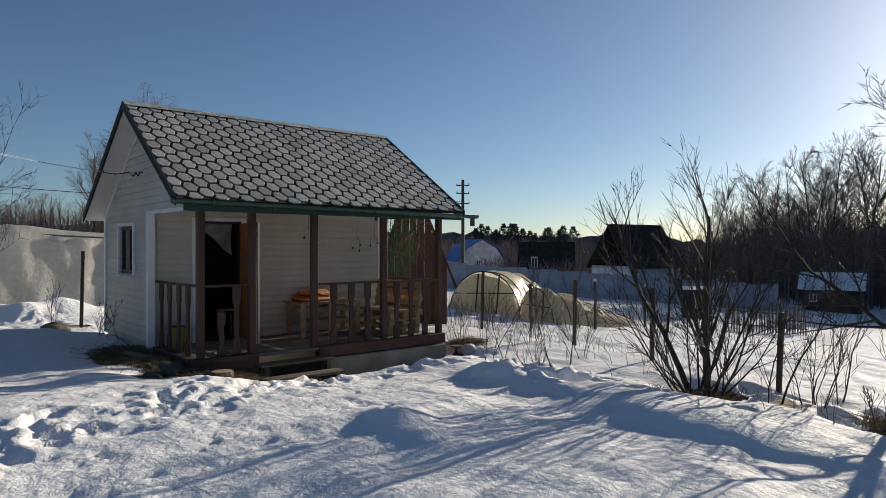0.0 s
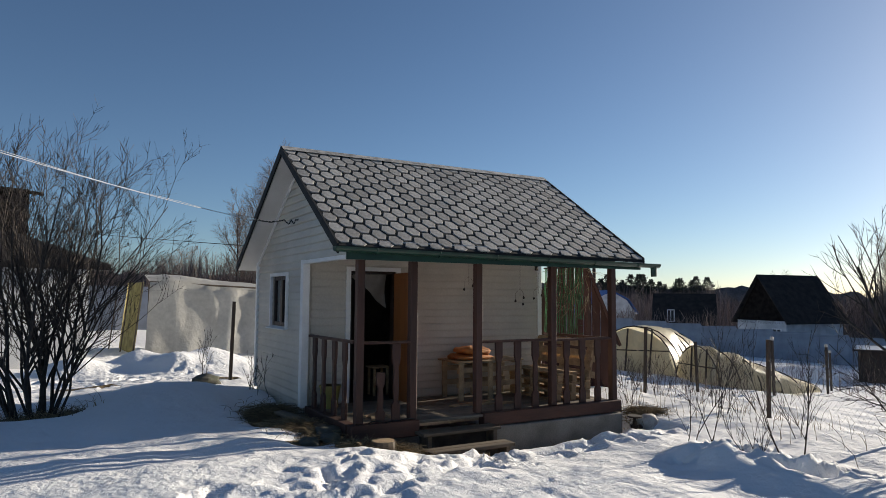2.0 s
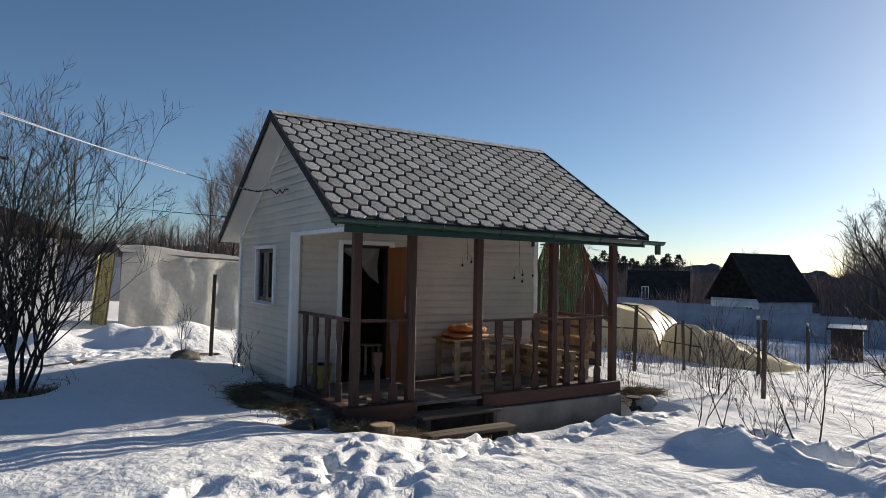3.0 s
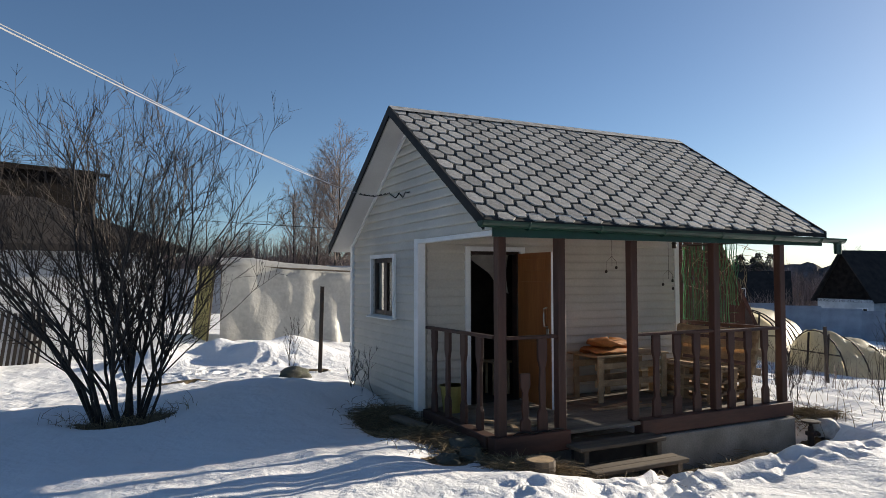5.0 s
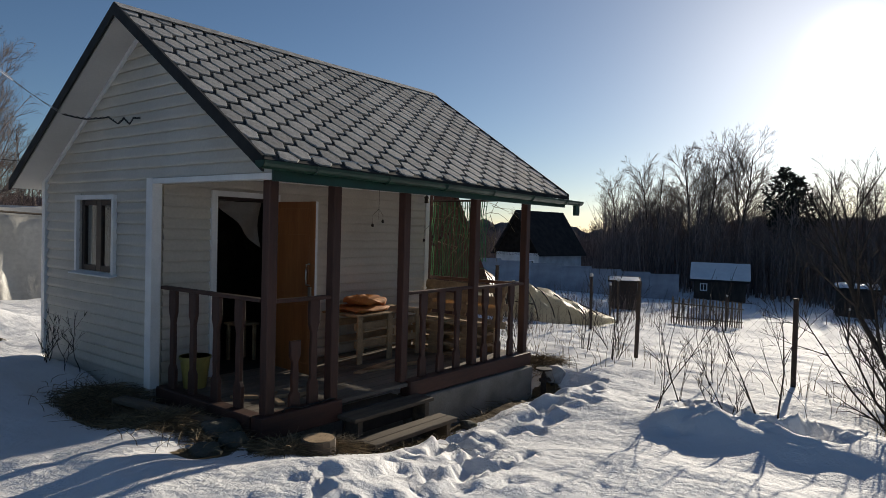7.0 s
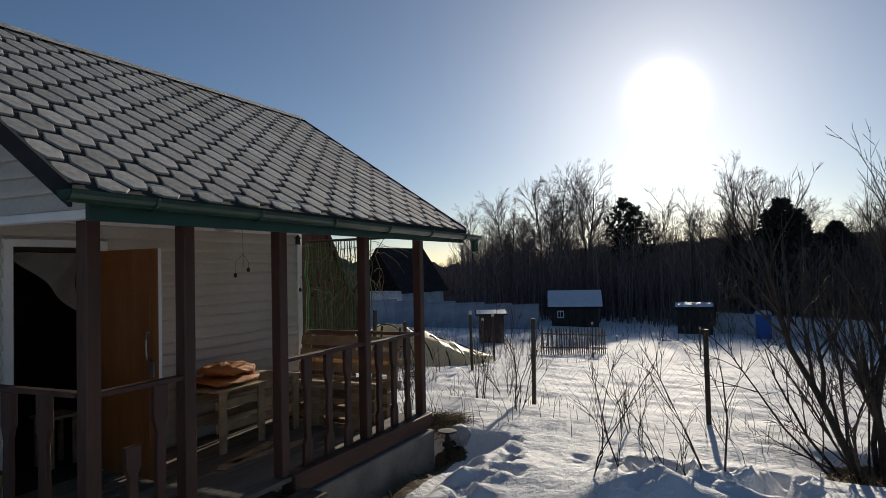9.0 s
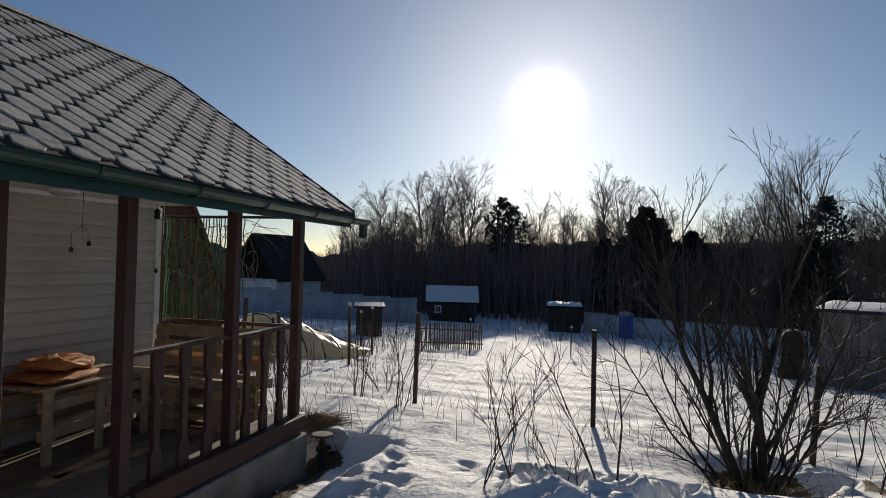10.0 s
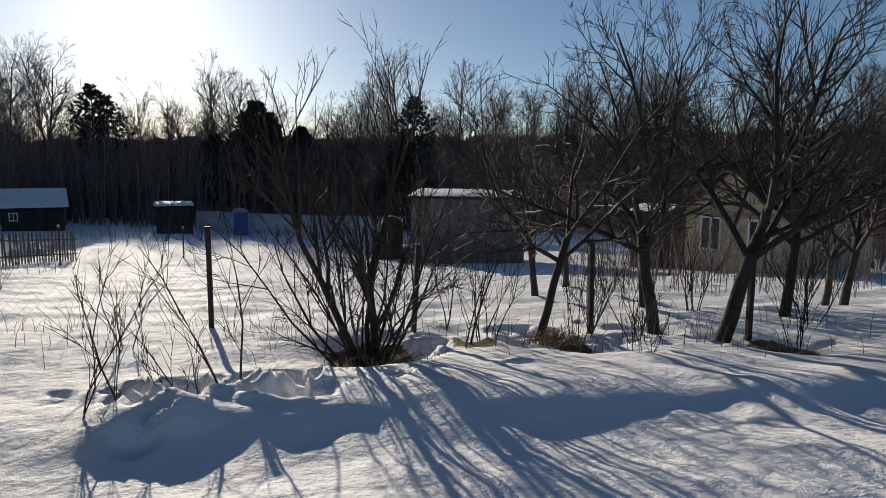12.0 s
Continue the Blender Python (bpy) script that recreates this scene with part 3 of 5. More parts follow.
# trims
part("corner_board", boxed((GX - 0.035, WY - 0.075, 0.05), (GX + 0.07, WY + 0.045, 2.19)), WHITE, house, bevel=0.004)
part("corner_board", boxed((GX - 0.035, BY - 0.06, 0.05), (GX + 0.03, BY + 0.03, 2.28)), WHITE, house, bevel=0.004)
part("corner_board", boxed((RX - 0.06, WY - 0.04, DECK_Z), (RX + 0.03, WY + 0.03, 2.28)), WHITE, house, bevel=0.004)
part("beam_trim", boxed((GX - 0.035, EAVE_F[0] + 0.03, 2.13), (GX + 0.06, WY - 0.075, 2.18)), WHITE, house, bevel=0.003)
part("ceiling_trim", boxed((GX + 0.15, WY - 0.045, 2.26), (RX - 0.06, WY - 0.018, 2.298)), WHITE, house)

# deck, sill and slab
for i in range(12):
    y = 9.06 + i * 0.146
    part("deck_board", boxed((GX + 0.06, y, 0.02), (RX + 0.12, y + 0.14, DECK_Z)), DECK, house, bevel=0.004)
part("sill_beam", boxed((5.2, 9.02, -0.1), (RX + 0.2, 9.17, 0.075)), BROWN_FLAT, house, bevel=0.008)
part("sill_beam", boxed((GX + 0.05, 9.02, -0.13), (4.2, 9.17, 0.075)), BROWN_FLAT, house, bevel=0.008)
part("sill_beam", boxed((GX + 0.03, 9.172, -0.13), (GX + 0.17, WY - 0.08, 0.075)), BROWN, house, bevel=0.008)
part("foundation", boxed((5.3, 8.98, -0.75), (7.75, 9.3, -0.115)), CONCRETE, house, "bare concrete plinth under the porch", bevel=0.012)
part("foundation", boxed((3.25, 9.2, -0.75), (5.3, 9.4, -0.13)), CONCRETE, house)
part("foundation", boxed((GX + 0.06, 9.4, -0.75), (GX + 0.2, WY - 0.08, -0.135)), CONCRETE, house)
part("foundation", boxed((GX + 0.04, WY - 0.076, -0.75), (GX + 0.2, BY, 0.058)), CONCRETE, house)

POSTS = [3.38, 4.13, 5.15, 6.47, 7.68]
for x in POSTS:
    part("porch_post", boxed((x - 0.05, POST_Y - 0.05, 0.075), (x + 0.05, POST_Y + 0.05, 2.2)), BROWN, house, bevel=0.008)
part("porch_beam", boxed((GX + 0.16, POST_Y - 0.05, 2.2), (RX + 0.16, POST_Y + 0.05, 2.298)), BROWN_FLAT, house, bevel=0.006)


def baluster_mesh(h):
    s = Shape()
    prof = [(0.058, 0), (0.058, 0.2 * h), (0.03, 0.25 * h), (0.038, 0.45 * h), (0.03, 0.68 * h), (0.045, 0.74 * h), (0.058, 0.78 * h), (0.058, h)]
    rows = [[(sx * w, sy * 0.02, z) for sx, sy in ((-1, -1), (1, -1), (1, 1), (-1, 1))] for w, z in prof]
    for row in rows:
        s.v += row
    for i in range(len(rows) - 1):
        s.f += [(i * 4 + j, i * 4 + (j + 1) % 4, i * 4 + 4 + (j + 1) % 4, i * 4 + 4 + j) for j in range(4)]
    s.f += [(3, 2, 1, 0), tuple(4 * len(rows) - 4 + j for j in range(4))]
    return s.mesh("baluster", BROWN, 0.004)


def railing(a, b, z, fractions, label=""):
    a, b = Vector(a), Vector(b)
    d = (b - a).normalized()
    side = Vector((-d.y, d.x, 0))
    rail = part("handrail", Shape().prism([a + side * 0.035 + Vector((0, 0, z - 0.035)), a - side * 0.035 + Vector((0, 0, z - 0.035)), a - side * 0.035 + Vector((0, 0, z)), a + side * 0.035 + Vector((0, 0, z))], b - a), BROWN, house, label, bevel=0.005)
    me = baluster_mesh(z - 0.035 - 0.075)
    for f in fractions:
        p = a + (b - a) * f
        part("baluster", me, None, house, at=Matrix.Translation((p.x, p.y, 0.075)) @ Matrix.Rotation(math.atan2(d.y, d.x), 4, "Z"))


railing((GX + 0.1, WY - 0.08, 0), (GX + 0.15, POST_Y + 0.05, 0), 1.1, (0.12, 0.34, 0.58, 0.8))
railing((POSTS[0] + 0.05, POST_Y, 0), (POSTS[1] - 0.05, POST_Y, 0), 1.09, (0.72,))
railing((POSTS[2] + 0.05, POST_Y, 0), (POSTS[3] - 0.05, POST_Y, 0), 1.06, (0.25, 0.52, 0.78))
railing((POSTS[3] + 0.05, POST_Y, 0), (POSTS[4] - 0.05, POST_Y, 0), 1.05, (0.2, 0.48, 0.76))
part("baluster", baluster_mesh(0.62), None, house, "broken baluster that no longer reaches the rail", at=Matrix.Translation((3.68, POST_Y, 0.075)))


# window in the gable wall
def house_window():
    y0, y1, z0, z1 = WIN
    win = part("window", Shape().box((GX - 0.04, y0 - 0.05, z0 - 0.03), (GX + 0.0, y0, z1 + 0.05)).box((GX - 0.04, y1, z0 - 0.03), (GX + 0.0, y1 + 0.05, z1 + 0.05)).box((GX - 0.04, y0, z1), (GX + 0.0, y1, z1 + 0.05)), WHITE, house, "white-trimmed window with a dark brown frame")
    part("window_sill", Shape().prism([(GX - 0.09, y0 - 0.08, z0 - 0.045), (GX, y0 - 0.08, z0 - 0.03), (GX, y0 - 0.08, z0 - 0.002), (GX - 0.09, y0 - 0.08, z0 - 0.03)], (0, y1 - y0 + 0.16, 0)), WHITE, win)
    f = 0.065
    m = (y0 + y1) / 2
    for a, b in (((y0, z0), (y0 + f, z1)), ((y1 - f, z0), (y1, z1)), ((m - 0.06, z0), (m + 0.06, z1)), ((y0 + f, z0), (m - 0.06, z0 + f)), ((y0 + f, z1 - f), (m - 0.06, z1)), ((m + 0.06, z0), (y1 - f, z0 + f)), ((m + 0.06, z1 - f), (y1 - f, z1))):
        part("frame_bar", boxed((GX + 0.022, a[0], a[1]), (GX + 0.075, b[0], b[1])), FRAME, win, bevel=0.005)
    for a, b in ((y0 + f, m - 0.06), (m + 0.06, y1 - f)):
        p = part("pane", boxed((GX + 0.045, a, z0 + f), (GX + 0.051, b, z1 - f)), GLASS, win)
        p.visible_shadow = False
        # narrow curtain strip; its grey also stands in for pale reflections on the glass
        part("curtain", Shape().sheet([[(GX + 0.16 + 0.012 * math.sin(k * 1.9), a + (b - a) * (0.45 + 0.3 * k / 8), z) for k in range(9)] for z in (z0 + 0.02, z1 - 0.02)]), CURTAIN, win, "grey curtain strip that also stands in for the pane's pale reflection")


CLOTH = mat("pale_cloth", (0.62, 0.6, 0.58), 0.9, vary=0.15, scale=5, bump=0.3, translucent=0.25)
CURTAIN = mat("grey_net_curtain", (0.3, 0.3, 0.31), 0.9, vary=0.2, bump=0.2)
house_window()

# door: white casing, open leaf, plastic curtain pulled aside
casing = part("door_casing", Shape().box((DOOR_X[0] - 0.07, WY - 0.045, DECK_Z), (DOOR_X[0], WY - 0.0, DOOR_X[2] + 0.06)).box((DOOR_X[1], WY - 0.045, DECK_Z), (DOOR_X[1] + 0.07, WY - 0.0, DOOR_X[2] + 0.06)).box((DOOR_X[0], WY - 0.045, DOOR_X[2]), (DOOR_X[1], WY - 0.0, DOOR_X[2] + 0.06)), WHITE, house)
part("door_jamb", Shape().box((DOOR_X[0], WY + 0.001, DECK_Z), (DOOR_X[0] + 0.035, WY + 0.12, DOOR_X[2])).box((DOOR_X[1] - 0.035, WY + 0.001, DECK_Z), (DOOR_X[1], WY + 0.12, DOOR_X[2])).box((DOOR_X[0] + 0.035, WY + 0.001, DOOR_X[2] - 0.035), (DOOR_X[1] - 0.035, WY + 0.12, DOOR_X[2])), FRAME, casing)
door = part("door", boxed((0, -0.84, 0), (0.04, 0, 1.93)), DOOR, house, "varnished orange pine door standing open", bevel=0.005, at=pose(DOOR_X[1] - 0.05, WY - 0.05, DECK_Z + 0.03, 0, 0, -4))
for z in (0.12, 0.9, 1.7):
    part("door_panel", boxed((-0.006, -0.74, z), (0.0, -0.1, z + (0.66 if z < 1.5 else 0.15))), DOOR, door, bevel=0.006)
# sunlight on the leaf's free edge, put in as a thin white strip
part("sunlit_edge", boxed((0.006, -0.844, 0.0), (0.034, -0.8405, 1.93)), WHITE, door)
part("door_handle", Shape().tube([(-0.004, -0.76, 1.0), (-0.05, -0.76, 1.01), (-0.055, -0.76, 1.08), (-0.055, -0.76, 1.16), (-0.05, -0.76, 1.23), (-0.004, -0.76, 1.24)], 0.009, 8), METAL, door, "bright metal pull handle", smooth=True)
part("lock_plate", boxed((-0.012, -0.8, 0.86), (-0.001, -0.74, 0.98)), METAL, door, bevel=0.003)
PLASTIC = mat("cloudy_plastic_film", (0.36, 0.33, 0.3), 0.5, vary=0.15, scale=4, bump=0.3, bump_dist=0.02, translucent=0.35)
film = tagged(part("door_curtain", Shape().sheet([[(DOOR_X[0] + 0.05 + 0.58 * u, WY + 0.06 - 0.05 * math.sin(u * 9 + v * 4), DOOR_X[2] - 0.045 - v * (0.03 + 0.5 * u)) for u in [i / 12 for i in range(13)]] for v in [j / 6 for j in range(7)]]), PLASTIC, smooth=True), "cloudy plastic curtain pulled aside in the doorway", "curtain")
# dark stool inside
stool = thing("stool", "pale wooden stool just inside the doorway", "stool")
part("seat", boxed((4.5, 11.2, 0.5), (4.82, 11.5, 0.53)), PALLET, stool, bevel=0.006)
for x in (4.53, 4.76):
    for y in (11.23, 11.44):
        part("leg", boxed((x, y, DECK_Z), (x + 0.035, y + 0.035, 0.5)), PALLET, stool)

# steps
steps = thing("porch_steps", "two worn plank steps up to the porch", "steps")
part("tread", boxed((4.12, 8.76, -0.1), (5.3, 9.01, -0.06)), OLD_WOOD, steps, bevel=0.006)
part("riser", boxed((4.19, 8.985, -0.3), (5.28, 9.01, -0.101)), DARK, steps)
for y in (8.44, 8.57):
    part("tread", boxed((4.06, y, -0.26), (5.3, y + 0.118, -0.215)), OLD_WOOD, steps, bevel=0.006)
for x in (4.2, 5.2):
    part("stringer", boxed((x, 8.5, -0.5), (x + 0.06, 8.98, -0.2605)), OLD_WOOD, steps)
    part("stringer", boxed((x, 8.8, -0.26), (x + 0.06, 8.98, -0.1005)), OLD_WOOD, steps)


# pallet furniture on the porch
def pallet(name, label, at, w=1.2, d=0.8, boards=5):
    p = thing(name, label, "pallet", "pallets on the porch", at=at)
    board = boxed((-w / 2, 0, 0.122), (w / 2, d / boards * 0.74, 0.144)).mesh("top_board", PALLET, 0.003)
    for i in range(boards):
        part("top_board", board, None, p, at=Matrix.Translation((0, -d / 2 + i * d / boards * 1.05, 0)))
    low = boxed((-w / 2, -0.05, 0.0), (w / 2, 0.05, 0.022)).mesh("bottom_board", PALLET, 0.003)
    for y in (-d / 2 + 0.05, 0, d / 2 - 0.05):
        part("bottom_board", low, None, p, at=Matrix.Translation((0, y, 0)))
    cross = boxed((-0.07, -d / 2, 0.1), (0.07, d / 2, 0.122)).mesh("cross_board", PALLET, 0.003)
    block = boxed((-0.07, -0.05, 0.022), (0.07, 0.05, 0.1)).mesh("block", PALLET, 0.004)
    for x in (-w / 2 + 0.07, 0, w / 2 - 0.07):
        part("cross_board", cross, None, p, at=Matrix.Translation((x, 0, 0)))
        for y in (-d / 2 + 0.05, 0, d / 2 - 0.05):
            part("block", block, None, p, at=Matrix.Translation((x, y, 0)))
    return p


# bench by the wall, knocked together from pallet boards
bench = thing("bench", "open bench of pale pallet boards against the wall", "bench")
for i in range(5):
    part("seat_board", boxed((5.43, 10.1 + i * 0.13, DECK_Z + 0.585), (6.68, 10.215 + i * 0.13, DECK_Z + 0.608)), PALLET, bench, bevel=0.003)
for x in (5.46, 6.0, 6.56):
    for y in (10.11, 10.62):
        part("leg", boxed((x, y, DECK_Z), (x + 0.09, y + 0.025, DECK_Z + 0.584)), PALLET, bench, bevel=0.004)
for y in (10.137, 10.6):
    for z in (0.42, 0.2):
        part("rail", boxed((5.44, y, DECK_Z + z), (6.66, y + 0.02, DECK_Z + z + 0.085)), PALLET, bench, bevel=0.003)
for x in (5.56, 6.52):
    part("bearer", boxed((x, 10.12, DECK_Z + 0.555), (x + 0.03, 10.72, DECK_Z + 0.584)), PALLET, bench)
for x, y, a in ((5.55, 9.85, 12), (5.7, 9.72, -8)):
    tagged(part("loose_board", boxed((-0.45, -0.05, 0), (0.45, 0.05, 0.022)), PALLET, bevel=0.003, at=pose(x, y, DECK_Z + 0.001, 0, 0, a)), "loose pale board lying on the porch floor", "board", "loose boards")
for i in range(3):
    pallet("pallet", "pale wooden pallet stacked as the corner seat", pose(7.12, 10.0, DECK_Z + 0.148 * i, 0, 0, 90 + i * 1.5), 1.2, 0.7, 5)
pallet("pallet", "pale wooden pallet upright as a seat back", pose(7.5, 9.95, DECK_Z + 0.3 + 0.33, 80, 0, -90), 1.4, 0.6, 4)

ORANGE = mat("orange_padded_cloth", (0.5, 0.2, 0.05), 0.8, vary=0.3, scale=6, bump=0.4, second=(0.36, 0.14, 0.05))


def cushion(label, at, sx, sy, sz, seed):
    r = random.Random(seed)
    s, n, m = Shape(), 16, 9
    rows = []
    for i in range(m):
        a = math.pi * (i / (m - 1) - 0.5)
        row = []
        for j in range(n + 1):
            b = 2 * math.pi * j / n
            px = abs(math.cos(b)) ** 0.55 * math.copysign(1, math.cos(b))
            py = abs(math.sin(b)) ** 0.55 * math.copysign(1, math.sin(b))
            c = max(0.001, math.cos(a)) ** 0.5
            row.append((sx * px * c, sy * py * c, sz * math.sin(a) * (1 + 0.25 * math.sin(3 * b + seed)) + sz + 0.02 * math.sin(5 * b + 3 * a)))
        rows.append(row)
    s.sheet(rows)
    return tagged(part("cushion", s, ORANGE, None, smooth=True, at=at), label, "cushion", "cushions on the bench")


cushion("flattened orange cushion on the pallet bench", pose(5.85, 10.42, DECK_Z + 0.612, 0, 0, 8), 0.36, 0.26, 0.035, 1)
cushion("crumpled orange cushion on top of another", pose(5.9, 10.44, DECK_Z + 0.685, 0, 4, 20), 0.3, 0.24, 0.055, 4)

# yellow bucket behind the side railing
YELLOW = mat("faded_yellow_plastic", (0.36, 0.29, 0.08), 0.45, vary=0.15, bump=0.05)
bucket = thing("bucket", "faded yellow plastic bucket on the porch floor", "bucket")
part("body", Shape().lathe((3.52, 10.5, DECK_Z), [(0.11, 0), (0.15, 0.3), (0.16, 0.3), (0.16, 0.325), (0.145, 0.325), (0.105, 0.03)], 18), YELLOW, bucket, smooth=False)
part("handle", Shape().tube([(3.52 + 0.155 * math.cos(a), 10.5 + 0.06 * math.sin(a), DECK_Z + 0.31 + 0.0 * a - 0.1 * math.sin(a)) for a in [math.pi * k / 10 for k in range(11)]], 0.004, 5), METAL, bucket)

# scraps by the door and a cord along the sill
for x, y, a, ln in ((3.78, 9.62, 30, 0.16), (3.9, 9.5, -20, 0.2), (3.72, 9.4, 70, 0.12), (4.02, 9.42, 15, 0.1), (3.6, 9.75, -50, 0.14)):
    tagged(part("wood_scrap", Shape().prism([(-ln, -0.03, 0), (ln, -0.025, 0), (ln * 0.8, 0.03, 0), (-ln * 0.9, 0.035, 0)], (0, 0, 0.03)), PALLET, bevel=0.005, at=pose(x, y, DECK_Z + 0.002, 0, 0, a)), "pale scrap of wood on the porch floor", "wood scrap", "wood scraps")
tagged(part("cord", Shape().tube([(3.5 + 0.06 * k, 9.06 + 0.02 * math.sin(k * 1.3), 0.083 + 0.02 * max(0, math.sin(k * 0.9))) for k in range(12)], 0.008, 5), TAR, smooth=True), "black cord lying along the porch sill", "cord")

# round lamp under the porch ceiling
lamp = thing("ceiling_lamp", "round white lamp under the porch ceiling", "lamp")
part("base", Shape().lathe((5.9, 10.45, 2.27), [(0.13, 0.0), (0.135, 0.015), (0.12, 0.03)], 20), WHITE, lamp, smooth=False)
part("diffuser", Shape().lathe((5.9, 10.45, 2.235), [(0.05, 0.0), (0.09, 0.012), (0.115, 0.035)], 20), CLOTH, lamp, smooth=True)

# hanging wind chimes
for x, y, z, n in ((5.4, 9.75, 1.85, 2), (6.35, 9.75, 1.68, 3), (6.75, 9.8, 1.72, 2)):
    ch = thing("wind_chime", "small dark wind chime hanging from the porch ceiling", "wind chime", "wind chimes")
    part("cord", Shape().tube([(x, y, 2.3), (x, y, z)], 0.003, 4), TWIG, ch)
    for i in range(n):
        a = 2.4 * i
        px, py = x + 0.07 * math.cos(a), y + 0.07 * math.sin(a)
        part("cord", Shape().tube([(x, y, z + 0.12), (px, py, z + 0.05), (px, py, z - 0.05 * i)], 0.002, 4), TWIG, ch)
        part("charm", Shape().lathe((px, py, z - 0.05 * i - 0.045), [(0.004, 0), (0.018, 0.012), (0.014, 0.035), (0.004, 0.045)], 7), RUST, ch)
lan = thing("lantern", "small dark lantern hanging by the white corner board", "lantern")
part("body", Shape().lathe((7.42, 10.7, 2.14), [(0.03, 0), (0.035, 0.01), (0.03, 0.07), (0.045, 0.075), (0.01, 0.12)], 8), RUST, lan)
part("hook", Shape().tube([(7.42, 10.7, 2.25), (7.42, 10.7, 2.3)], 0.004, 5), RUST, lan)

# end of the porch: rod, green net with dry vines
rod = tagged(part("net_rod", Shape().tube([(7.68, 9.17, 2.19), (7.66, 10.78, 2.185)], 0.016, 8), RUST), "thin dark rod across the porch end", "rod")
rod2 = tagged(part("end_rail", boxed((7.66, 9.17, 1.0), (7.7, 10.79, 1.04)), BROWN), "narrow dark rail across the porch end", "rail")
NETTING = mat("green_garden_net", (0.07, 0.26, 0.11), 0.5, vary=0.3, bump=0, per_island=0.35)
r = random.Random(11)
net = thing("garden_net", "green garden net hung with dead climbing vines", "net")
s = Shape()
for i in range(26):
    y = 9.78 + 1.0 * i / 25 + r.uniform(-0.01, 0.01)
    pts, ph = [], r.uniform(0, 6)
    bot = 0.98 + r.uniform(0, 0.1) if y > 9.9 else 1.3
    for k in range(12):
        z = 2.19 - (2.19 - bot) * k / 11
        pts.append((7.68 + 0.015 * math.sin(k + ph), y + 0.012 * math.sin(k * 1.7 + ph), z))
    s.tube(pts, 0.0075, 3, False)
for k in range(9):
    z = 2.1 - 0.13 * k
    s.tube([(7.68 + 0.01 * math.sin(j + k), 9.78 + j * 0.1, z + 0.012 * math.sin(j * 2.1 + k)) for j in range(11)], 0.0022, 3, False)
part("netting", s, NETTING, net)
VINE = mat("pale_dead_vine", (0.3, 0.24, 0.15), 0.8, vary=0.3, bump=0, per_island=0.3)
s = Shape()
for i in range(46):
    y, z = r.uniform(9.55, 10.75), r.uniform(1.5, 2.25)
    pts = [Vector((7.7 + r.uniform(-0.05, 0.08), y, z))]
    d = Vector((r.uniform(-0.3, 0.3), r.uniform(-1, 1), r.uniform(-1.2, 0.3))).normalized()
    for k in range(7):
        d = (d + Vector((r.uniform(-0.3, 0.3), r.uniform(-0.5, 0.5), r.uniform(-0.6, 0.3)))).normalized()
        pts.append(pts[-1] + d * r.uniform(0.05, 0.1))
    s.tube(pts, [0.005 - 0.0005 * k for k in range(8)], 3, False)
part("vines", s, VINE, net)

# old cast-iron hand pump beside the plinth
pump = thing("garden_tap", "rusty standpipe tap with a hand wheel beside the plinth", "tap")
part("pipe", Shape().lathe((7.9, 8.88, -0.75), [(0.04, 0), (0.04, 0.4), (0.065, 0.41), (0.065, 0.45), (0.035, 0.46), (0.03, 0.52)], 10), RUST, pump)
part("hand_wheel", Shape().lathe((7.9, 8.88, -0.225), [(0.02, 0), (0.022, 0.035), (0.1, 0.045), (0.115, 0.055), (0.115, 0.07), (0.1, 0.075), (0.03, 0.07)], 14), RUST, pump)
part("spout", Shape().tube([(7.9, 8.88, -0.33), (7.99, 8.85, -0.32), (8.05, 8.83, -0.35), (8.06, 8.82, -0.41)], 0.03, 8), RUST, pump, smooth=True)


# ---- rocks, stump, dead grass before the porch ----
def rock(label, x, y, r0, flat, seed, material):
    rr = random.Random(seed)
    bm = bmesh.new()
    bmesh.ops.create_icosphere(bm, subdivisions=3, radius=r0)
    off = Vector((rr.uniform(-9, 9), rr.uniform(-9, 9), rr.uniform(-9, 9)))
    for v in bm.verts:
        v.co *= 1 + 0.38 * noise.noise(v.co * (1.6 / r0) + off) + 0.1 * noise.noise(v.co * (5 / r0) + off)
        v.co.z *= flat
    me = bpy.data.meshes.new("rock")
    bm.to_mesh(me)
    bm.free()
    me.polygons.foreach_set("use_smooth", [True] * len(me.polygons))
    me.materials.append(material)
    tagged(part("rock", me, None, at=pose(x, y, gz(x, y) + r0 * flat * 0.35)), label, "rock", "rocks before the porch")


STONE = mat("mossy_grey_stone", (0.085, 0.082, 0.07), 0.9, vary=0.4, scale=8, bump=0.8, bump_dist=0.01, second=(0.07, 0.075, 0.05))
for i, (x, y, r0, f) in enumerate([(3.26, 9.55, 0.2, 0.8), (3.42, 9.36, 0.18, 0.8), (3.08, 9.36, 0.26, 0.6), (2.72, 9.02, 0.2, 0.5), (3.0, 9.05, 0.2, 0.6), (3.5, 9.08, 0.22, 0.6), (3.3, 8.85, 0.16, 0.7), (3.75, 8.8, 0.14, 0.7), (2.7, 10.35, 0.2, 0.5), (3.95, 8.62, 0.14, 0.6), (5.75, 8.62, 0.16, 0.5)]):
    rock("rounded mossy stone in the trodden edge of the bed", x, y, r0 * 0.62, f, i + 20, STONE)
PALE_STONE = mat("pale_frosted_stone", (0.5, 0.49, 0.47), 0.85, vary=0.25, scale=6, bump=0.6, bump_dist=0.01)
rock("pale frosted stone beside the standpipe", 8.16, 8.86, 0.17, 0.8, 91, PALE_STONE)
rock("snow-dusted dark stone by the garden post", 2.6, 14.8, 0.28, 0.45, 77, STONE)
